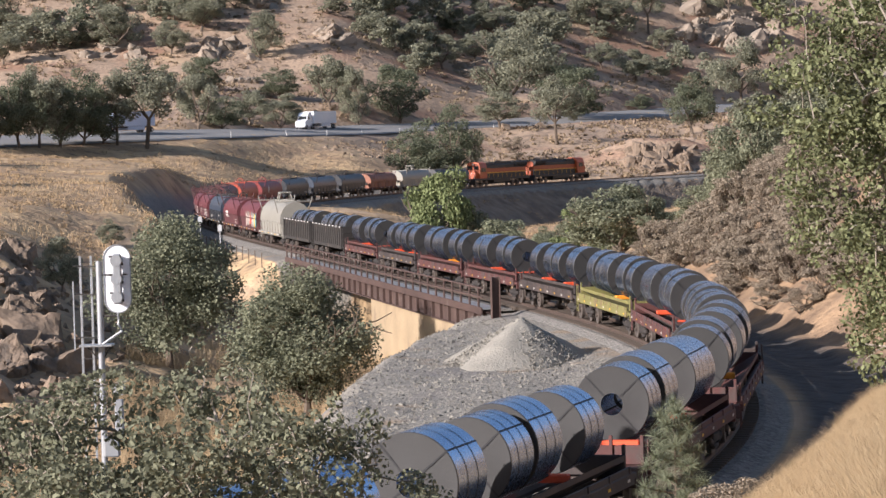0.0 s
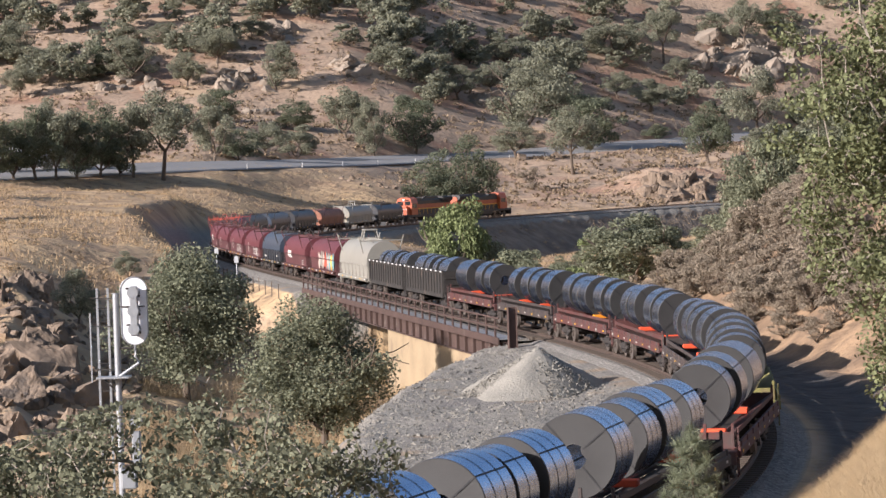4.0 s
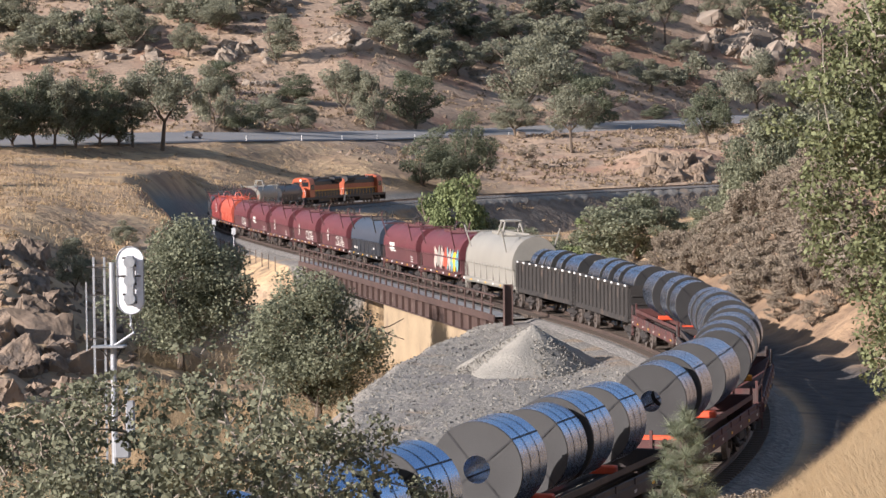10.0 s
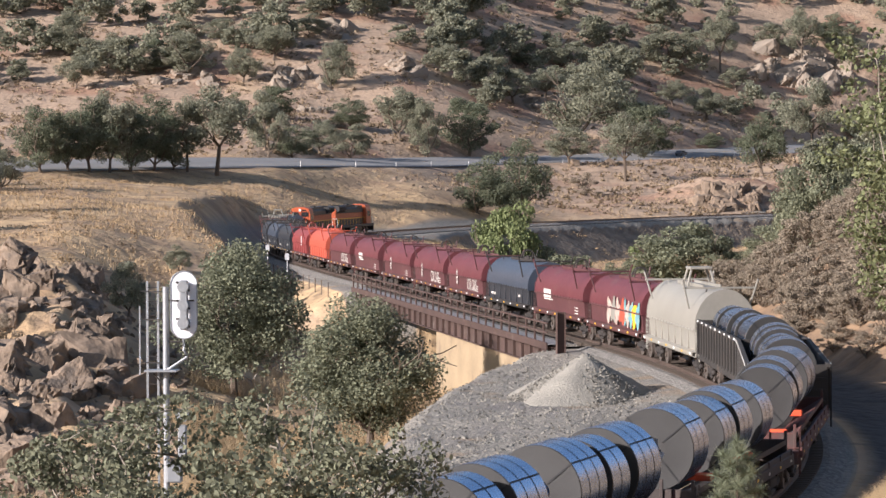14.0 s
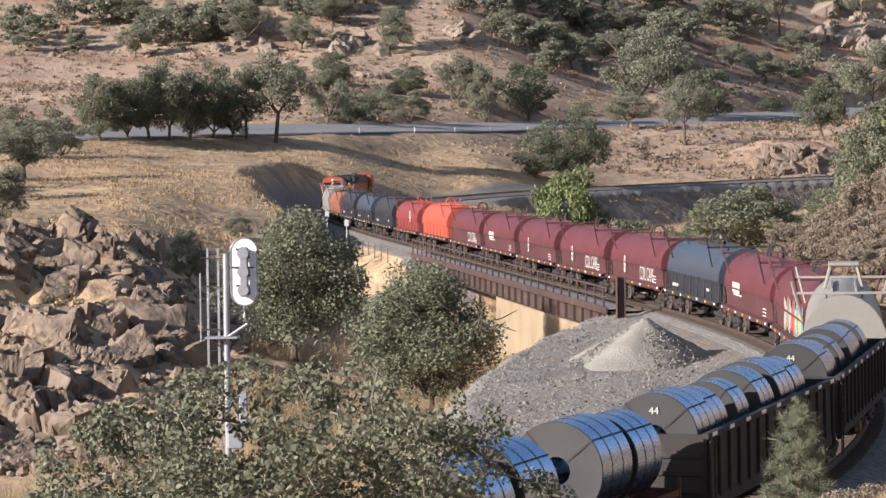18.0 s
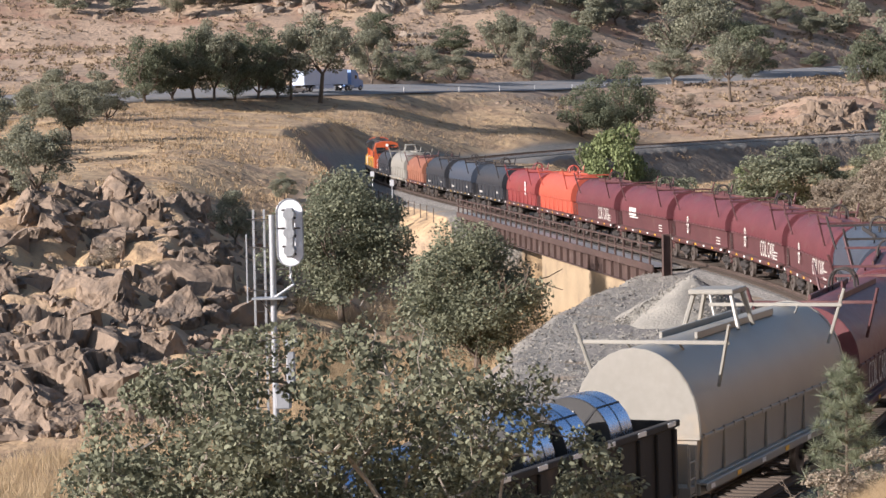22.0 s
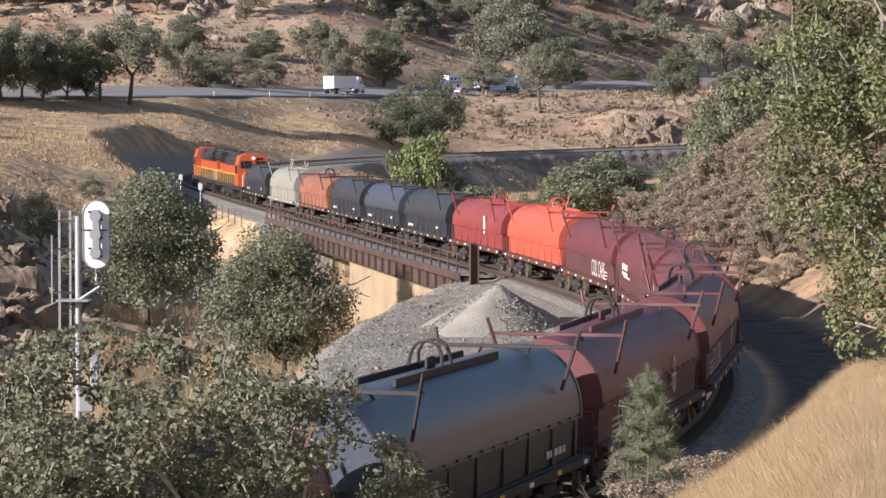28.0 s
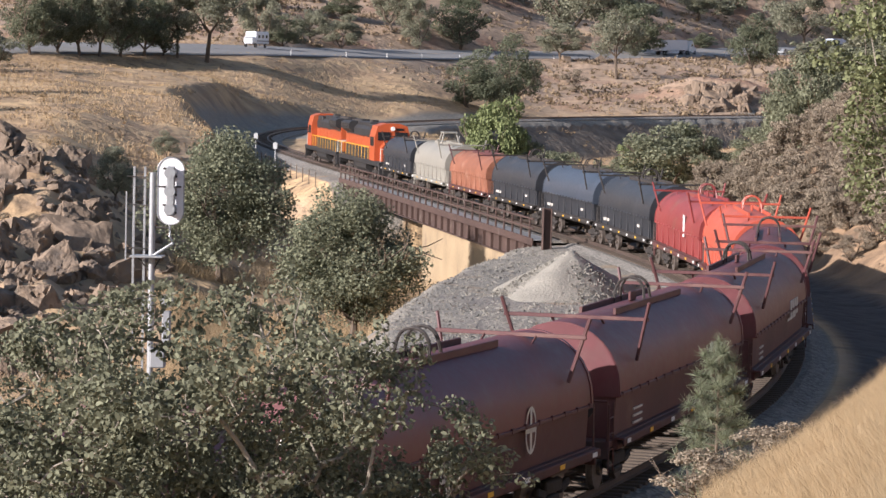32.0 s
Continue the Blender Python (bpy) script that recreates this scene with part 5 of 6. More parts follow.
def train():
    """From the locomotives at the rear to the foremost wagons that come into view."""
    a = locomotive("orange and black diesel locomotive, cab facing backwards")
    ride(a, LOCO / 2, -7.0)
    b = locomotive("orange and black diesel locomotive with wide cab, behind the wagons")
    ride(b, LOCO * 1.5, 7.0)
    kinds = [
        ("black_paint", "black_paint", "under_steel", "black covered coil wagon next to the locomotive", 3.75),
        ("cream_paint", "cream_paint", "cream_paint", "off-white covered coil wagon with roof frames", 3.9),
        ("brown_paint", "brown_paint", "frame_red", "faded brown covered coil wagon, graffiti on its end", 3.7),
        ("black_paint", "black_paint", "under_steel", "black covered coil wagon with dusty roof", 3.9),
        ("slate_paint", "black_paint", "under_steel", "shiny dark slate covered coil wagon", 3.9),
        ("black_paint", "black_paint", "under_steel", "black covered coil wagon with yellow reflectors", 3.9),
        ("red_paint", "red_paint", "frame_red", "red covered coil wagon with white marking", 3.8),
        ("orange_red", "orange_red", "frame_red", "bright orange-red covered coil wagon", 3.95),
        ("maroon", "maroon_dull", "frame_red", "maroon covered coil wagon with white lettering", 3.85),
        ("maroon", "maroon_dull", "frame_red", "maroon covered coil wagon with a white logo bar", 3.85),
        ("maroon", "maroon_dull", "frame_red", "weathered maroon covered coil wagon", 3.85),
        ("maroon", "maroon_dull", "frame_red", "maroon covered coil wagon with large white lettering", 3.85),
        ("maroon", "maroon_dull", "frame_red", "maroon covered coil wagon with lettering and round emblem", 3.85),
        ("slate_paint", "black_paint", "under_steel", "black covered coil wagon with scuffed roof", 3.95),
        ("maroon", "maroon_dull", "frame_red", "maroon covered coil wagon with a pale logo", 3.85),
        ("maroon", "maroon_dull", "frame_red", "maroon covered coil wagon with colourful graffiti", 3.85),
        ("cream_paint", "cream_paint", "cream_paint", "rust-stained off-white covered coil wagon with roof frames", 4.15),
    ]
    s = 2 * LOCO
    for i, (h, bd, fr, lab, top) in enumerate(kinds):
        bars = {"cream_paint": "cream_paint", "orange_red": "orange_red", "red_paint": "red_paint"}.get(h, "under_steel" if "black" in bd else "maroon_dull")
        car = hooded_car(h, bd, fr, lab, loop=h != "cream_paint", tall=top, bars=bars)
        decorate(car, i)
        MARK[i] = car
        ride(car, s + CAR / 2, 5.0)
        s += CAR
    rnd = random.Random(4)
    for i in range(2):
        car = gondola("dark rusty gondola wagon loaded with steel coils")
        ride(car, s + CAR / 2, 5.2)
        for x in (-5.3, -3.1, -1.0, 1.2, 3.4, 5.4):
            r, w = rnd.choice([(0.9, 1.2), (1.0, 1.5), (1.05, 1.7)])
            c = coil(r, w, "roll of dark grey sheet steel in a gondola wagon", rnd.choice(["L7", "L9", "44", ""]))
            ride(c, s + CAR / 2, 5.2, (x, 0, 1.62 + 1.0 - r))
        s += CAR
    plans = [
        ([(-5.0, 1.0, 1.6), (-3.0, 1.05, 1.8), (1.3, 1.05, 1.8), (3.4, 1.0, 1.6)], (-1.5, 5.0), "bunk_red"),
        ([(-4.6, 1.0, 1.6), (-1.1, 1.05, 1.8), (0.85, 1.0, 1.6), (4.4, 1.05, 1.8)], (-2.9, 2.4), "bunk_red"),
        ([(-5.0, 1.05, 1.8), (-2.95, 1.0, 1.3), (-0.9, 1.05, 1.8), (2.9, 1.05, 1.8), (4.95, 1.0, 1.3)], (1.1,), "bunk_orange"),
    ]
    for i in range(14):
        rolls, stops, paint = plans[i % 3]
        look_, body = (("rust-red", "frame_red"), ("dark brown", "frame_dark"), ("rust-red", "frame_red"))[i % 3] if i != 5 else ("faded yellow", "frame_yellow")
        car = open_car(look_ + " flat wagon carrying bare steel coils", stops, paint, body)
        ride(car, s + CAR / 2, 5.0)
        for x, r, w in rolls:
            c = coil(r, w, "strapped roll of bright grey sheet steel on a flat wagon")
            ride(c, s + CAR / 2, 5.0, (x, rnd.uniform(-0.05, 0.05), 1.56))
        s += CAR


train()

# ---- trees, shrubs, grass, rocks ----
def leaf_cloud(rng, centres, radii, n, size, flat=0.8, shape=4):
    """Leaves strewn through clumps: most near each clump's skin, turned at random."""
    k = rng.choice(len(centres), n, p=np.array(radii) ** 2 / np.sum(np.array(radii) ** 2))
    d = rng.normal(size=(n, 3))
    d /= np.linalg.norm(d, axis=1)[:, None]
    r = rng.uniform(0.25, 1.0, n) ** 0.5
    p = np.array(centres)[k] + d * (np.array(radii)[k] * r)[:, None] * np.array([1, 1, flat])
    nrm = d * 0.7 + rng.normal(size=(n, 3)) * 0.8
    nrm[:, 2] += 0.3
    nrm /= np.linalg.norm(nrm, axis=1)[:, None]
    u = np.cross(nrm, rng.normal(size=(n, 3)))
    u /= np.linalg.norm(u, axis=1)[:, None]
    v = np.cross(nrm, u)
    s = size * rng.uniform(0.6, 1.35, n)[:, None]
    if shape == 4:
        q = [(-0.5, 0.0), (0.0, -0.36), (0.5, 0.02), (0.02, 0.38)]
    else:
        q = [(-0.5, 0.0), (-0.2, -0.26), (0.25, -0.28), (0.5, 0.0), (0.22, 0.27), (-0.2, 0.28)]
    bend = 0.18 * s * nrm
    return np.stack([p + a * s * u + b * s * v + (bend if abs(a) < 0.3 else 0) for a, b in q], 1)


def limbs(g, rng, base, top, r, spread, depth, tips, n=6):
    """A tapered limb that forks into smaller ones."""
    base, top = Vector(base), Vector(top)
    mid = (base + top) / 2 + Vector(rng.normal(size=3)) * (top - base).length * 0.07
    g.tube(base, mid, r, r * 0.82, n, False)
    g.tube(mid, top, r * 0.82, r * 0.62, n, False)
    if depth == 0:
        tips.append(top)
        return
    along = (top - base).normalized()
    for _ in range(rng.randint(2, 4)):
        d = (along + Vector(rng.normal(size=3)) * spread + Vector((0, 0, 0.15))).normalized()
        limbs(g, rng, top, top + d * (top - base).length * rng.uniform(0.55, 0.85), r * 0.55, spread, depth - 1, tips, max(n - 1, 4))


TREES = {}


def tree_kind(key, seed, leaves, size, leaf, clumps=11, low=0.25, shape=4, depth=2, flat=0.75):
    """A tree one metre high and about one metre across, to be scaled."""
    rng = np.random.RandomState(seed)
    g, tips = Geo(), []
    lean = rng.normal(size=2) * 0.05
    fork = (lean[0], lean[1], low + 0.06)
    g.tube((0, 0, -0.08), fork, 0.028, 0.02, 7, False)
    for i in range(4):
        a = 2 * math.pi * (i + rng.rand() * 0.6) / 4
        limbs(g, rng, fork, (fork[0] + 0.17 * math.cos(a), fork[1] + 0.17 * math.sin(a), fork[2] + rng.uniform(0.14, 0.3)), 0.014, 0.55, depth, tips)
    cs, rs = [], []
    mid, up = low + (1 - low) * 0.5, (1 - low) * 0.44
    for i in range(clumps):
        d = rng.normal(size=3)
        d /= np.linalg.norm(d)
        k = rng.uniform(0.12, 1) ** 0.45
        wide = 0.40 * (1.0 - 0.28 * max(d[2], 0))
        cs.append((wide * k * d[0], wide * k * d[1], mid + up * k * d[2]))
        rs.append(rng.uniform(0.07, 0.155))
    co = leaf_cloud(rng, cs, rs, leaves, size, flat, shape)
    TREES[key] = (g.mesh("trunk", "bark"), quads_mesh("crown", co, leaf, 4 if shape == 4 else 6))


for _i in range(5):
    tree_kind(("far", _i), 10 + _i, 12000, 0.023, "leaf_far", 34 + 3 * _i, 0.02 + 0.03 * _i)
    tree_kind(("dark", _i), 30 + _i, 12000, 0.023, "leaf_dark", 36 + 3 * _i, 0.0 + 0.02 * _i)
    tree_kind(("wood", _i), 210 + _i, 1300, 0.062, "leaf_far", 20 + 2 * _i, 0.03 + 0.03 * _i)
for _i in range(2):
    tree_kind(("oak_mid", _i), 50 + _i, 30000, 0.018, "leaf_mid", 110, 0.06)
    tree_kind(("tall", _i), 120 + _i, 9000, 0.024, "leaf_far", 34, 0.26)
    tree_kind(("pale", _i), 60 + _i, 9000, 0.028, "leaf_pale", 30, 0.1)
    tree_kind(("bright", _i), 70 + _i, 6000, 0.035, "leaf_bright", 18, 0.02, flat=0.6)
    tree_kind(("scrub", _i), 80 + _i, 5200, 0.028, "leaf_scrub", 22, 0.0, flat=0.6)
    tree_kind(("green_bush", _i), 95 + _i, 3500, 0.04, "leaf_dark", 14, 0.0, flat=0.6)
    tree_kind(("mid", _i), 90 + _i, 15000, 0.024, "leaf_mid", 44, 0.12)

LOOKS = {
    "far": ("tree", "grey-green live oak on the dry hillside", "tree", "trees on the hills"),
    "tall": ("tree", "tall oak with a bare trunk and high grey-green crown", "tree", "trees on the hills"),
    "dark": ("tree", "dark green oak with a dense crown near the highway", "tree", "trees on the hills"),
    "oak_mid": ("tree", "green oak in the ravine beside the bridge", "tree", "trees in the ravine"),
    "mid": ("tree", "broad green oak beyond the railway curve", "tree", "trees in the ravine"),
    "pale": ("tree", "pale yellow-green cottonwood behind the train", "tree", "trees in the ravine"),
    "bright": ("bush", "bright green leafy bush beside the line", "bush", "bushes by the line"),
    "green_bush": ("bush", "low dark green bush beside the dirt track", "bush", "bushes by the dirt track"),
    "scrub": ("shrub", "dry grey-brown scrub on the bank", "shrub", "dry shrubs"),
}


def plant(kind, x, y, high, wide, rng):
    name, label, cat, group = LOOKS[kind]
    n = 5 if kind in ("far", "dark") else 2
    grow = 1.25 if kind in ("far", "dark", "tall") and y > 430 else 1.05
    trunk, crown = TREES[(kind, rng.randrange(n))]
    ob = thing(name, label, cat, group)
    part("trunk", trunk, "bark", ob)
    part("crown", crown, "leaf_far", ob)
    ob.matrix_basis = pose(x, y, height(x, y) - 0.1, 0, 0, rng.uniform(0, 360)) @ Matrix.Diagonal((wide * grow, wide * grow, high * (1 + 0.4 * (grow - 1)), 1))
    return ob


PLACES = [
    ("oak_mid", [(-16.3, 159.3, 9.4, 10.0), (-7.5, 146.9, 8.8, 9.8)]),
    ("mid", [(2.6, 273.0, 10.0, 8.0)]),
    ("pale", [(0.2, 270.0, 14.5, 8.5), (14.0, 244.6, 6.9, 7.4)]),
    ("mid", [(16.0, 228.0, 7.6, 11.0), (19.9, 227.1, 4.3, 5.0), (12.3, 264.7, 6.6, 6.0), (21.5, 178.7, 8.0, 6.4), (25.0, 184.4, 7.0, 6.4), (21.8, 193.8, 7.2, 5.5), (26.2, 168.3, 6.6, 6.4), (28.5, 160.0, 6.5, 6.0)]),
    ("mid", [(6.6, 262.0, 8.2, 9.0), (8.6, 255.0, 7.0, 8.0), (10.8, 250.0, 5.8, 7.0), (22.5, 224.0, 4.5, 7.0), (23.5, 214.0, 5.0, 7.5), (24.3, 208.5, 6.0, 7.5), (25.2, 203.5, 7.0, 8.0)]),
    ("dark", [(-70.3, 449.0, 12.0, 10.0), (-64.8, 457.0, 11.0, 9.5), (-77.5, 441.0, 11.0, 10.0), (-58.6, 466.0, 9.5, 8.0)]),
    ("dark", [(-3.3, 499.0, 10.5, 12.4), (3.0, 512.0, 14.2, 13.1), (38.0, 506.0, 6.5, 9.0)]),
    ("far", [(-65.5, 245.0, 8.2, 10.4), (-52.4, 184.1, 5.6, 5.0), (-37.6, 170.9, 5.9, 5.7), (-77.7, 368.3, 7.6, 8.9), (-68.1, 354.4, 7.3, 8.6), (-28.0, 226.0, 2.6, 2.9), (-25.5, 178.2, 4.3, 3.5)]),
    ("dark", [(-73.9, 446.5, 9.7, 9.7), (-61.4, 462.0, 12.7, 10.1), (-46.0, 581.0, 7.2, 10.5), (-39.0, 673.0, 7.8, 11.7), (-8.4, 682.0, 14.8, 15.3), (-57.1, 669.0, 8.3, 10.7), (-99.2, 746.0, 8.7, 10.3)]),
    ("dark", [(-12.6, 814.0, 7.1, 10.6), (-66.4, 650.0, 6.6, 8.5), (39.6, 720.0, 15.7, 19.9), (65.9, 660.0, 14.4, 13.4), (123.3, 915.0, 10.4, 10.0), (8.0, 827.0, 7.8, 10.2), (122.6, 975.0, 8.5, 17.0)]),
    ("dark", [(63.4, 796.0, 5.2, 9.2)]),
    ("far", [(-67.6, 452.0, 14.1, 9.2), (-50.7, 568.0, 14.0, 9.9), (-41.5, 608.0, 8.4, 10.1), (-35.3, 624.0, 8.2, 10.4), (-25.1, 666.0, 13.5, 14.0), (-19.0, 660.0, 14.4, 9.1), (-72.2, 735.0, 9.6, 10.1)]),
    ("far", [(-88.8, 740.0, 11.8, 16.6), (-46.8, 736.0, 12.8, 11.8), (-112.8, 750.0, 9.8, 14.7), (-117.4, 724.0, 9.5, 10.0), (-124.3, 761.0, 12.2, 16.0), (-65.5, 756.0, 9.9, 13.2), (-81.4, 773.0, 7.9, 12.9)]),
    ("far", [(-14.2, 767.0, 9.5, 12.2), (-93.2, 778.0, 6.8, 11.3), (-56.6, 786.0, 6.8, 11.4), (-3.2, 787.0, 9.1, 12.6), (17.8, 669.0, 9.2, 12.6), (24.2, 728.0, 24.8, 23.2), (13.3, 792.0, 8.6, 12.6)]),
    ("far", [(57.5, 908.0, 14.5, 22.4), (65.3, 842.0, 10.4, 11.6), (56.0, 848.0, 8.6, 11.1), (81.3, 911.0, 8.6, 9.9), (98.3, 959.0, 9.7, 15.3), (20.5, 849.0, 8.0, 13.6), (4.0, 773.0, 10.1, 12.3)]),
    ("far", [(68.6, 933.0, 8.1, 12.2), (125.8, 957.0, 12.5, 15.3), (42.6, 875.0, 10.2, 15.2), (29.9, 807.0, 8.2, 14.1)]),
    ("tall", [(-55.9, 467.0, 12.2, 8.1), (-51.1, 470.0, 14.7, 13.0), (30.5, 640.0, 15.3, 12.5), (90.7, 764.0, 20.5, 16.6), (77.2, 921.0, 20.1, 13.4), (109.0, 950.0, 20.7, 13.1)]),
    ("scrub", [(19.1, 605.0, 5.7, 7.0)]),
    ("bright", [(24.2, 238.8, 3.6, 4.6)]),
    ("green_bush", [(-26.8, 96.1, 2.0, 2.3), (-25.0, 101.2, 1.8, 2.7)]),
    ("scrub", [(1.6, 26.5, 0.7, 1.1), (2.3, 27.5, 0.8, 1.2), (3.0, 28.6, 0.7, 1.0), (2.0, 29.5, 0.8, 1.3), (3.6, 31.0, 0.7, 1.1)]),
    ("scrub", [(-29.7, 154.3, 2.8, 3.0), (17.5, 138.0, 1.6, 2.6), (19.5, 140.0, 1.8, 3.0), (21.0, 136.0, 1.9, 3.0), (18.3, 131.0, 1.5, 2.4), (20.5, 130.0, 1.6, 2.8), (22.5, 143.0, 2.0, 3.2), (16.5, 146.0, 1.5, 2.4)]),
]


OUTCROPS = [(-0.119, 735, 8, 4.2, 9), (-0.073, 738, 8, 4.4, 8), (0.110, 946, 15, 7.5, 18), (0.019, 781, 7, 5.0, 5), (-0.035, 753, 6, 4.0, 6),
            (-0.056, 794, 8, 4.8, 6), (-0.097, 750, 5, 3.0, 4), (-0.073, 703, 5, 2.6, 4), (0.121, 956, 12, 7.0, 10)]


def woods():
    rng = random.Random(11)
    for kind, rows in PLACES:
        for x, y, h, w in rows:
            plant(kind, x, y, h, w, rng)
    made, rest = 0, []
    while made < 640:
        b, r = rng.uniform(-0.26, 0.235), rng.uniform(740, 1000)
        if b > 0.05 and r > 800:
            r = 800 + (r - 800) * 1.9
        y = r / math.sqrt(1 + b * b)
        x = b * y
        d, _ = near_road(np.array([x]), np.array([y]))
        if d[0] < 24 or (r < 740) or float(rough(np.array([x / 60.0]), np.array([y / 60.0]))[0]) < -0.55:
            continue
        if any(abs(b - q[0]) < 0.018 and -42 < r - q[1] < 12 for q in OUTCROPS):
            continue
        if 0.015 < b < 0.1 and rng.random() < 0.45:
            made += 1
            continue
        w = rng.uniform(9, 17) * (0.65 if rng.random() < 0.45 else 1)
        rest.append((x, y, w, w * rng.uniform(0.6, 0.95), rng.uniform(0, 6.28), rng.randrange(5)))
        made += 1
    # the woods higher up, too many to count
    P = np.array([(q[0], q[1]) for q in rest])
    Z = land(P[:, 0], P[:, 1])[0]
    crowns = []
    for k in range(5):
        me = TREES[("wood", k)][1]
        co = np.empty(len(me.vertices) * 3, np.float32)
        me.vertices.foreach_get("co", co)
        co = co.reshape(-1, 3)
        for (x, y, w, h, a, kk), z in zip(rest, Z):
            if kk == k:
                ca, sa = math.cos(a), math.sin(a)
                crowns.append(np.stack([x + w * (co[:, 0] * ca - co[:, 1] * sa), y + w * (co[:, 0] * sa + co[:, 1] * ca), z - 0.2 + h * co[:, 2]], -1))
    tagged(new("far_woods", quads_mesh("far_woods", np.concatenate(crowns), "leaf_far", 4)), "scattered grey-green oaks high on the far hillside", "woods", kind="stuff")
    # low brush strewn over the far hills
    rs = np.random.RandomState(77)
    n = 6500
    b, r = rs.uniform(-0.3, 0.24, n), rs.uniform(560, 960, n)
    d, _ = near_road(b * r, r)
    k = d > 16
    x, y = (b * r)[k], r[k]
    z = land(x, y)[0]
    size = rs.uniform(0.5, 1.8, len(x))
    brush = []
    for i in range(len(x)):
        brush.append(leaf_cloud(rs, [(x[i], y[i], z[i] + 0.3 * size[i])], [size[i]], 20, 0.6, 0.55))
    tagged(new("low_brush", quads_mesh("low_brush", np.concatenate(brush), "leaf_brush", 4)), "low dry brush strewn over the far hills", "brush", kind="stuff")
    # clumps of dry grass and weeds over the nearer hills
    n = 5200
    b, r = rs.uniform(-0.27, 0.2, n), rs.uniform(200, 570, n)
    _, bed, _, _ = land(b * r, r)
    d, _ = near_road(b * r, r)
    k = (bed < 0.15) & (d > 13) & (fbm(b * r / 22, r / 22, 3) > -0.25)
    x, y = (b * r)[k], r[k]
    z = land(x, y)[0]
    for name, label, pick, leaf in (("straw_clumps", "clumps of pale dry grass on the hills", 0, "hill_straw"), ("weed_clumps", "brown dry weeds on the hills", 1, "leaf_brush")):
        rows = [leaf_cloud(rs, [(x[i], y[i], z[i] + 0.15)], [rs.uniform(0.35, 0.9)], 30, 0.17, 0.5) for i in range(pick, len(x), 2)]
        tagged(new(name, quads_mesh(name, np.concatenate(rows), leaf, 4)), label, "grass", kind="stuff")
    # dry scrub over the cut bank outside the curve
    for i in range(170):
        s, w = rng.uniform(386, 432), rng.uniform(10, 22)
        x, y = [float(v) for v in rail(s, w)[:2]]
        if fbm(np.array([x / 4]), np.array([y / 4]), 2)[0] > -0.25:
            k = rng.uniform(1.8, 3.6)
            plant("scrub", x, y, k * 0.9, k, rng)
    for i in range(70):
        b, r = rng.uniform(-0.30, -0.10), rng.uniform(230, 470)
        if r < 380 or b < -0.17:
            y = r / math.sqrt(1 + b * b)
            if rng.random() < 0.45 and b < -0.19:
                w = rng.uniform(5, 9)
                plant("far", b * y, y, w * rng.uniform(0.7, 0.9), w, rng)


woods()


def big_oak(label, x, y, zc, wide, high, seed, sprays, leaf_size, leaf, per=62, thin=0.0, loose=0.24, open_low=0.0):
    """A near oak: limbs grown out to many sprays of leaves, with gaps between the sprays."""
    rng = np.random.RandomState(seed)
    ob = thing("oak_tree", label, "tree", "oaks near the viewpoint")
    z0 = height(x, y) - 0.2
    mid = np.array([0.0, 0.0, zc - z0])
    fork = np.array([rng.normal() * 0.15, rng.normal() * 0.15, max(zc - high * 0.42 - z0, 0.6)])
    pts = []
    while len(pts) < sprays:
        d = rng.normal(size=3)
        d /= np.linalg.norm(d)
        k = rng.uniform(0.02, 1.0) ** 0.36 * (rng.uniform(1.0, 1.12) if rng.rand() < 0.12 else 1.0)
        q = mid + d * np.array([wide / 2, wide / 2, high / 2]) * k
        if noise.noise(Vector(q) * 0.95 + Vector((seed * 7.0, 0, 0))) > thin - 0.12 * (1 - k) + open_low * (q[2] < mid[2] - 0.1 * high):
            pts.append(q)
    pts = np.array(sorted(pts, key=lambda q: np.linalg.norm(q - fork)))
    # each spray hangs on the nearest wood that lies nearer to the fork
    nodes = [np.array([0.0, 0.0, 0.0]), fork * 0.5 + np.array([0.08, -0.05, 0]), fork]
    parents = [-1, 0, 1]
    ends = []
    for q in pts:
        have = np.array(nodes[2:])
        gap = np.linalg.norm(have - q, axis=1) + 0.35 * np.linalg.norm(have - fork, axis=1)
        a = 2 + int(gap.argmin())
        span = np.linalg.norm(nodes[a] - q)
        if span > 0.25:
            for u in np.linspace(0, 1, int(span / 0.3) + 2)[1:-1]:
                nodes.append(nodes[a] * (1 - u) + q * u + rng.normal(size=3) * 0.035 + np.array([0, 0, 0.10 * span * math.sin(math.pi * u)]))
                parents.append(a)
                a = len(nodes) - 1
        nodes.append(q)
        parents.append(a)
        ends.append(len(nodes) - 1)
    load = np.zeros(len(nodes))
    load[ends] = 1
    for i in range(len(nodes) - 1, 0, -1):
        load[parents[i]] += load[i]
    g = Geo()
    size = 0.0062 * np.sqrt(np.maximum(load, 1))
    for i in range(1, len(nodes)):
        r = float(size[i])
        g.tube(nodes[parents[i]], nodes[i], min(float(size[parents[i]]), r * 1.35), r, 7 if r > 0.03 else 4, False)
    part("trunk", g, "bark_pale", ob, "grey bark and pale twigs")
    radii = rng.uniform(0.5, 1.25, len(pts)) * loose
    co = leaf_cloud(rng, pts, radii, sprays * per, leaf_size, 0.8, 6)
    part("crown", quads_mesh("crown", co, leaf, 6), leaf, ob)
    ob.matrix_basis = pose(x, y, z0)
    return ob


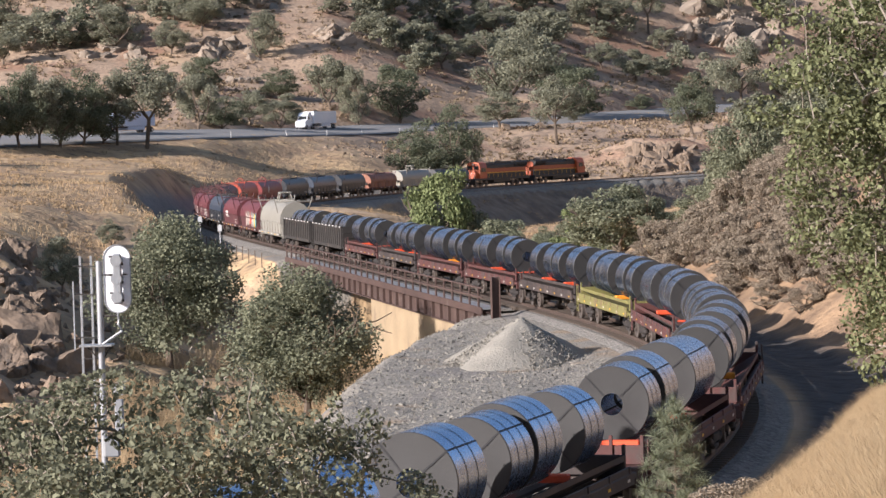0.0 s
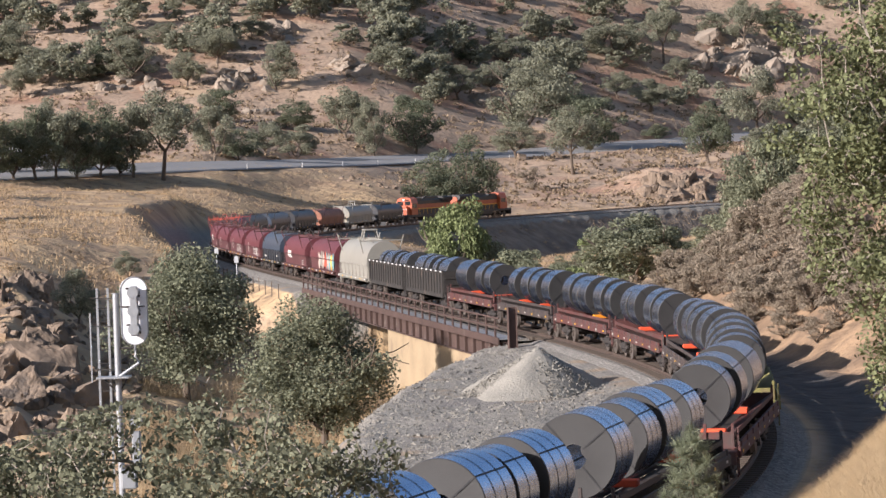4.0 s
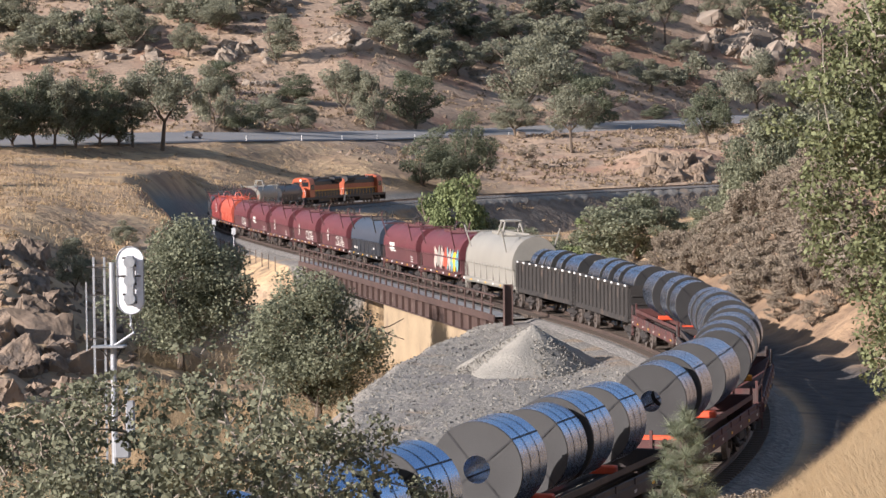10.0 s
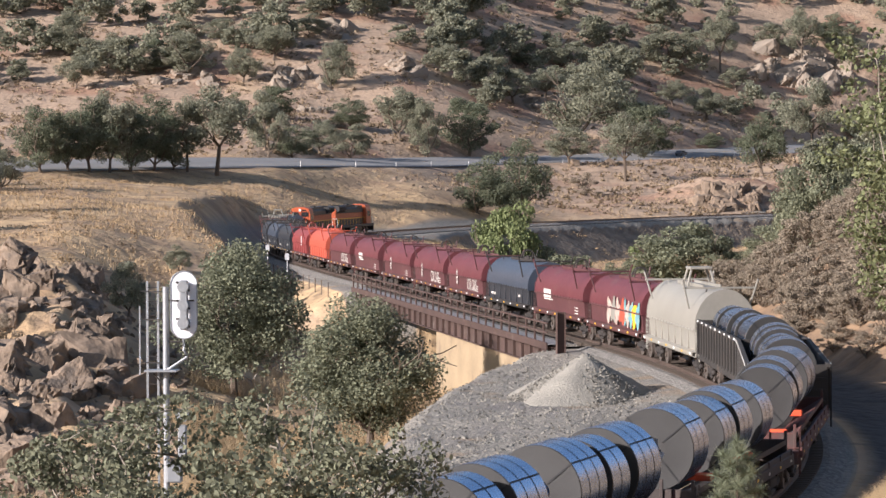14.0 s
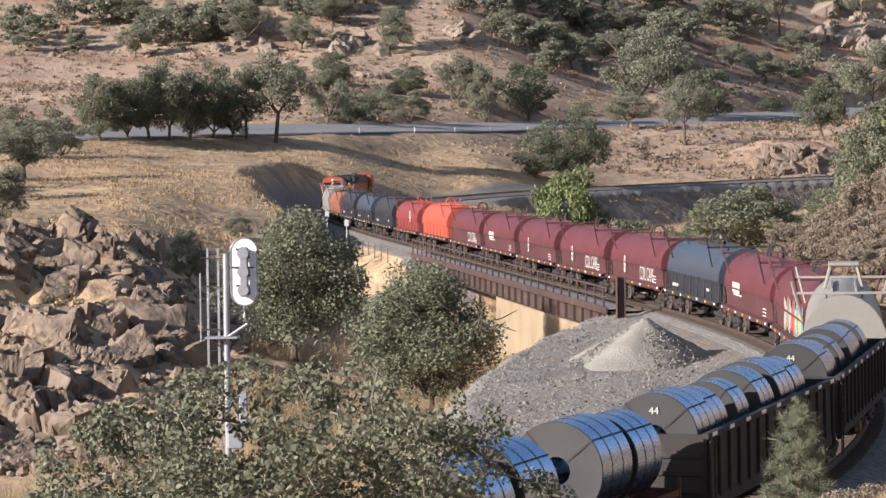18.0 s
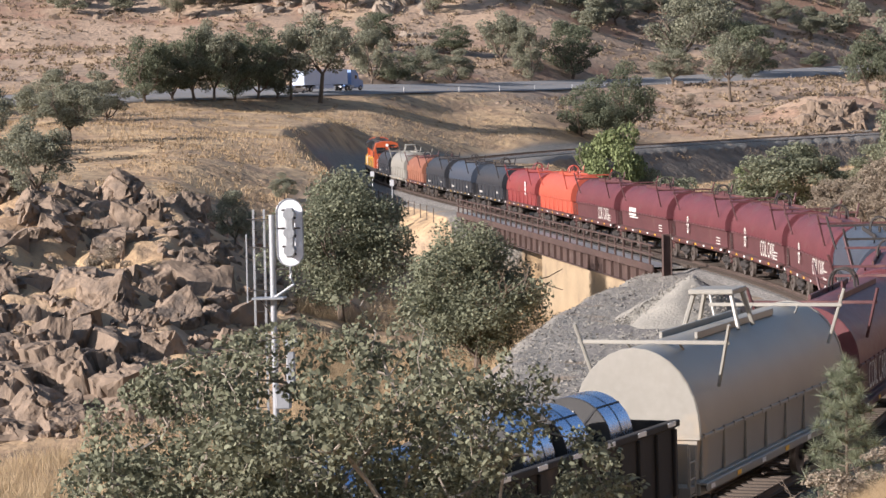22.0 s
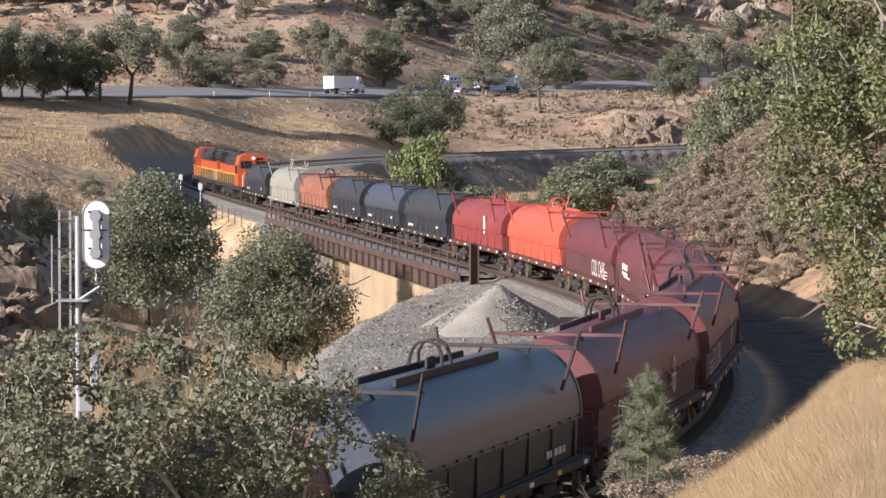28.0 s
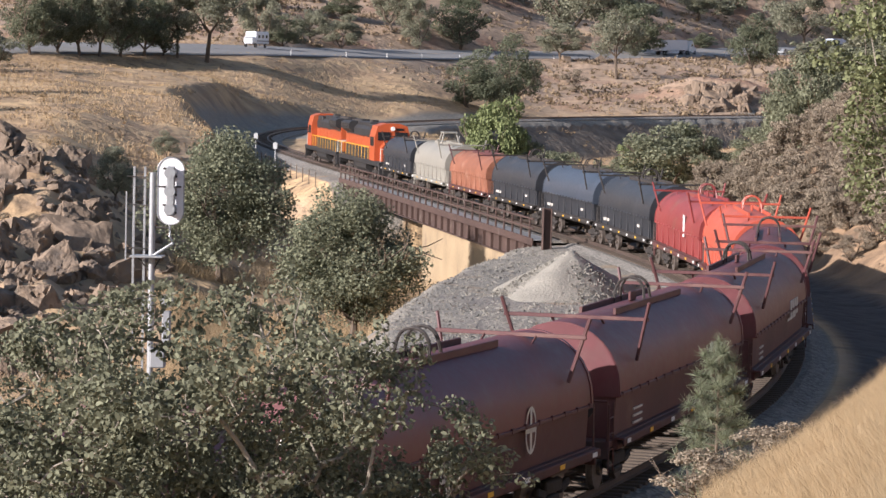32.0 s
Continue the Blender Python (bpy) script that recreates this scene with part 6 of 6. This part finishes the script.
big_oak("spreading oak with small grey-green leaves below the viewpoint", -3.0, 27.9, -0.75, 7.0, 6.3, 3, 1750, 0.064, "leaf_oak", 62, -0.03, 0.21, 0.24)
big_oak("tall oak with olive-green leaves on the grassy bank", 8.2, 36.5, 5.0, 6.8, 9.6, 8, 2100, 0.07, "leaf_olive", 60, -0.06, 0.26)


def sapling():
    """A young pine with tufts of long needles."""
    rng = np.random.RandomState(2)
    x, y = 3.37, 37.85
    z0 = height(x, y) - 0.1
    ob = thing("pine_sapling", "young pine with long grey-green needles beside the track", "tree")
    g, tufts = Geo(), []
    top = 0.95 - z0
    g.tube((0, 0, 0), (0.02, 0, top - 0.15), 0.04, 0.012, 7, False)
    for i in range(46):
        h = top * (0.28 + 0.7 * i / 46)
        a = i * 2.4
        reach = 0.68 * (1.12 - (h / top) ** 1.6) + 0.06
        p = Vector((reach * math.cos(a), reach * math.sin(a), h + 0.25 * reach))
        g.tube((0.02 * h / top, 0, h), p, 0.014, 0.006, 4, False)
        tufts += [p, Vector((0, 0, h)).lerp(p, 0.7), Vector((0, 0, h)).lerp(p, 0.45)]
    tufts.append(Vector((0.02, 0, top)))
    part("trunk", g, "bark", ob)
    out = []
    for p in tufts:
        d = rng.normal(size=(85, 3))
        d[:, 2] += 0.5
        d /= np.linalg.norm(d, axis=1)[:, None]
        side = np.cross(d, rng.normal(size=(85, 3)))
        side /= np.linalg.norm(side, axis=1)[:, None]
        q = np.array(p) + d * 0.01
        ln = rng.uniform(0.13, 0.24, 85)[:, None]
        out.append(np.stack([q - side * 0.004, q + side * 0.004, q + d * ln], 1))
    part("needles", quads_mesh("needles", np.concatenate(out), "needle", 3), "needle", ob)
    ob.matrix_basis = pose(x, y, z0)


sapling()


def blades(name, label, xs, ys, tall, wide, seed, material="dry_grass", lean=0.35):
    """Single blades, each a bent sliver, leaning together in drifts."""
    rng = np.random.RandomState(seed)
    n = len(xs)
    z = land(xs, ys)[0]
    p = np.stack([xs, ys, z - 0.03], -1)
    a = rng.uniform(0, 2 * math.pi, n)
    u = np.stack([np.cos(a), np.sin(a), 0 * a], -1)
    tip = rng.normal(size=(n, 3)) * lean
    tip[:, 0] += 0.2 * fbm(xs / 1.3, ys / 1.3, 2)
    tip[:, 1] += 0.2 * fbm(xs / 1.3 + 40, ys / 1.3, 2)
    tip[:, 2] = 1
    h = (tall * rng.uniform(0.4, 1.2, n) * (1 + 0.35 * fbm(xs / 0.9, ys / 0.9 + 9, 2)))[:, None]
    w = wide * rng.uniform(0.6, 1.2, n)[:, None]
    co = np.stack([p - u * w, p + u * w, p + tip * h], 1)
    return tagged(new(name, quads_mesh(name, co, material, 3)), label, "grass", kind="stuff")


def grasses():
    rng = np.random.RandomState(21)
    # the near slope at the foot of the viewpoint
    n = 620000
    b, r = rng.uniform(0.06, 0.24, n), 11 + 36 * rng.rand(n) ** 1.15
    x, y = b * r, r * np.sqrt(np.maximum(1 - b * b, 0.1))
    z, bed, s, w = land(x, y)
    k = (w > 6.5) & (bed < 0.35)
    blades("dry_grass", "golden dry grass on the near slope", x[k], y[k], 0.15, 0.0021, 1, lean=0.5)
    # tufts on the ravine's sides
    n = 220000
    b, r = rng.uniform(-0.30, 0.0, n), rng.uniform(30, 185, n)
    x, y = b * r, r
    z, bed, s, w = land(x, y)
    patch = fbm(x / 7 + 3, y / 7, 3)
    k = (bed < 0.1) & (patch > 0.05) & ((r < 124) | (b > -0.12))
    blades("tall_dry_grass", "tall straw-coloured grass in the ravine", x[k], y[k], 0.75, 0.015, 2)
    # a fringe of grass and weeds where the gravel yard falls away
    n = 150000
    s0, w0 = rng.uniform(402, 472, n), -rng.uniform(5, 25, n)
    x, y, _, _ = rail(s0, w0)
    z, bed, s, w = land(x, y)
    k = (bed < 0.72) & (fbm(x / 5, y / 5, 2) > -0.35) & (np.abs(w) > 5)
    blades("fringe_grass", "golden dry grass along the edge of the gravel yard", x[k], y[k], 0.6, 0.014, 5)
    n = 170000
    b, r = rng.uniform(-0.27, 0.22, n), rng.uniform(190, 560, n)
    x, y = b * r, r
    z, bed, s, w = land(x, y)
    k = (bed < 0.2) & (fbm(x / 16, y / 16, 3) > -0.1)
    blades("hill_grass", "tufts of dry grass across the hills", x[k], y[k], 0.4, 0.06, 3, "hill_straw")


grasses()


def rock_mesh(seed, material):
    """A fractured block: the hull of a few points, its faces broken up and roughened."""
    rng = np.random.RandomState(seed)
    bm = bmesh.new()
    for i in range(22):
        d = rng.uniform(-1, 1, 3)
        d /= np.abs(d).max() ** 0.9 + 1e-6
        bm.verts.new(d * rng.uniform(0.72, 1.0))
    bmesh.ops.convex_hull(bm, input=bm.verts)
    loose = [v for v in bm.verts if not v.link_faces]
    bmesh.ops.delete(bm, geom=loose, context="VERTS")
    for cuts in (1, 1, 1):
        bmesh.ops.subdivide_edges(bm, edges=bm.edges, cuts=cuts, use_grid_fill=True)
    bmesh.ops.triangulate(bm, faces=bm.faces)
    for v in bm.verts:
        p = v.co.copy()
        k = noise.fractal(p * 1.7 + Vector((seed * 3.1, 0, 0)), 0.8, 2.1, 5)
        ridge = abs(noise.noise(p * 1.3 + Vector((0, seed * 1.7, 0))))
        v.co = p * (1 + 0.055 * k - 0.2 * max(0, 0.1 - ridge) / 0.1)
    me = bpy.data.meshes.new("boulder")
    bm.to_mesh(me)
    bm.free()
    me.materials.append(M[material])
    return me


ROCKS = [rock_mesh(_k, "rock") for _k in range(6)]
PALE = [rock_mesh(20 + _k, "rock_pale") for _k in range(5)]


def boulder(meshes, x, y, size, rng, label, group, sink=0.3, tall=1.0):
    ob = tagged(new("granite_boulder" if meshes is PALE else "boulder", rng.choice(meshes)), label, "rock", group)
    ob.matrix_basis = pose(x, y, height(x, y) - size * sink * 0.3, rng.uniform(-25, 25), rng.uniform(-25, 25), rng.uniform(0, 360)) @ Matrix.Diagonal((size * rng.uniform(0.8, 1.25), size * rng.uniform(0.7, 1.0), size * tall * rng.uniform(0.6, 0.95), 1))
    return ob


LEDGES = [(-0.232, 139, 2.2, 1.5), (-0.191, 177, 2.4, 1.2), (-0.242, 158, 1.5, 1.1), (-0.274, 163, 1.9, 1.0), (-0.19, 153, 2.2, 1.3), (-0.21, 141, 1.7, 1.6),
          (-0.262, 137, 2.2, 1.4), (-0.211, 165, 2.2, 1.2), (-0.205, 183, 2.0, 1.0), (-0.225, 148, 1.6, 1.3), (-0.25, 146, 1.8, 1.2), (-0.178, 168, 2.6, 1.1), (-0.27, 150, 1.6, 1.2)]


def rocks():
    rng = random.Random(31)
    # the rock face on the far side of the ravine
    loose = []
    for i in range(420):
        b, r = rng.uniform(-0.29, -0.16 + 0.02 * rng.random()), 126 + 66 * rng.random() ** 1.7
        y = r / math.sqrt(1 + b * b)
        size = rng.choice([0.5, 0.7, 0.9, 1.3, 1.8, 2.5]) * rng.uniform(0.8, 1.25)
        if i < 115:
            boulder(ROCKS, b * y, y, size, rng, "angular brown boulder in the sunlit rock face", "boulders of the rock face", 1.5, 1.1)
        else:
            loose.append((b * y, y, size * 0.6))
    Z = land(np.array([q[0] for q in loose]), np.array([q[1] for q in loose]))[0]
    tris = []
    for (x, y, size), z in zip(loose, Z):
        me = rng.choice(ROCKS)
        co, ix = np.empty(len(me.vertices) * 3, np.float32), np.empty(len(me.polygons) * 3, np.int32)
        me.vertices.foreach_get("co", co)
        me.polygons.foreach_get("vertices", ix)
        m = np.array(pose(0, 0, 0, rng.uniform(-40, 40), rng.uniform(-40, 40), rng.uniform(0, 360)))[:3, :3]
        tris.append((co.reshape(-1, 3) @ m.T * size + np.array([x, y, z]))[ix].reshape(-1, 3, 3))
    tagged(new("rubble", quads_mesh("rubble", np.concatenate(tris), "rock", 3)), "broken brown rubble between the boulders", "rubble", kind="stuff")
    # upright slabs along its foot
    for i in range(36):
        b, r = -0.285 + 0.10 * (i + rng.random()) / 36, rng.uniform(131, 138)
        y = r / math.sqrt(1 + b * b)
        ob = boulder(ROCKS, b * y, y, rng.uniform(1.0, 1.7), rng, "upright brown rock slab at the foot of the face", "boulders of the rock face", 0.2, 2.0)
    # the great slabs and ledges in it
    for b, r, size, tall in LEDGES:
        y = r / math.sqrt(1 + b * b)
        for i in range(4):
            boulder(ROCKS, b * y + rng.uniform(-1, 1) * size, y + rng.uniform(-0.4, 0.8) * size, size * rng.uniform(0.55, 1.0), rng, "great brown slab jutting from the rock face", "boulders of the rock face", 0.5, tall)
    # outcrops on the far hillside: bearing, distance, spread and size
    for b, r, spread, size, n in OUTCROPS:
        for i in range(n):
            y = r + rng.uniform(-1, 1) * spread
            x = b * y + rng.uniform(-1, 1) * spread
            boulder(PALE, x, y, size * rng.uniform(0.5, 1.1), rng, "pale weathered granite boulder on the far hillside", "boulders on the hillside", 0.5)
    # small stones, joined: on the hillside and on the bank below the highway
    rows = [(rng.uniform(-0.28, 0.22), rng.uniform(620, 880), rng.uniform(0.5, 1.8)) for i in range(160)]
    rows += [(rng.uniform(-0.05, -0.015), rng.uniform(515, 560), rng.uniform(0.3, 0.8)) for i in range(40)]
    rows += [(rng.uniform(-0.262, -0.12), rng.uniform(122, 200), rng.uniform(0.15, 0.5)) for i in range(900)]
    rows = [q for q in rows if near_road(np.array([q[0] * q[1]]), np.array([q[1]]))[0][0] > 16]
    Z = land(np.array([q[0] * q[1] for q in rows]), np.array([q[1] for q in rows]))[0]
    g = Geo()
    for (b, r, size), z in zip(rows, Z):
        n = len(g.v)
        q = [Vector([rng.gauss(0, 1) for _ in range(3)]).normalized() * size for _ in range(9)]
        bm = bmesh.new()
        for v in q:
            bm.verts.new(Vector((b * r, r, z)) + v)
        bmesh.ops.convex_hull(bm, input=bm.verts)
        bm.verts.index_update()
        g.add([v.co for v in bm.verts], [[v.index for v in f.verts] for f in bm.faces])
        bm.free()
    solid("scattered_stones", g, "rock", "brown stones scattered over the hills", "stones", kind="stuff")
    # dark bluff cut beside the far track
    for i in range(34):
        b, r = rng.uniform(0.076, 0.108), rng.uniform(578, 594)
        boulder(ROCKS, b * r, r, rng.uniform(1.6, 3.4), rng, "dark rugged rock of the cutting", "rocks of the cutting", 0.6, 1.2)


rocks()

# ---- what moves ----
def seat(s, half, off):
    """Pose of a wagon whose bogies stand half metres before and behind s; a half below 0 turns it about."""
    x0, y0, z0, _ = [float(v) for v in rail(s - half)]
    x1, y1, z1, _ = [float(v) for v in rail(s + half)]
    a, b = Vector((x0, y0, z0)), Vector((x1, y1, z1))
    fore = (b - a).normalized()
    left = Vector((0, 0, 1)).cross(fore).normalized()
    m = Matrix((fore, left, fore.cross(left))).transposed().to_4x4()
    m.translation = (a + b) / 2
    return m @ Matrix.Translation(off) if off else m


def along(s):
    """Place on the line of what has rolled s metres; the train closes up a little on the falling curve."""
    return s + float(np.interp(s, (0, 130, 250, 330, 395, 430, 465, 500, 560), (4, 7, 9, 11, 8.5, 6.2, 3.4, 1.6, 0.5)))


def motions():
    times = [float(t) for t in range(0, 33, 2)]
    for ob, s0, half, off in CARS:
        walk(ob, [(t, seat(along(s0 + SPEED * t), half, off)) for t in times])
    for ob, lane, rows in TRAFFIC:
        walk(ob, [(float(t), on_road(d, lane)) for t, d in rows])


motions()
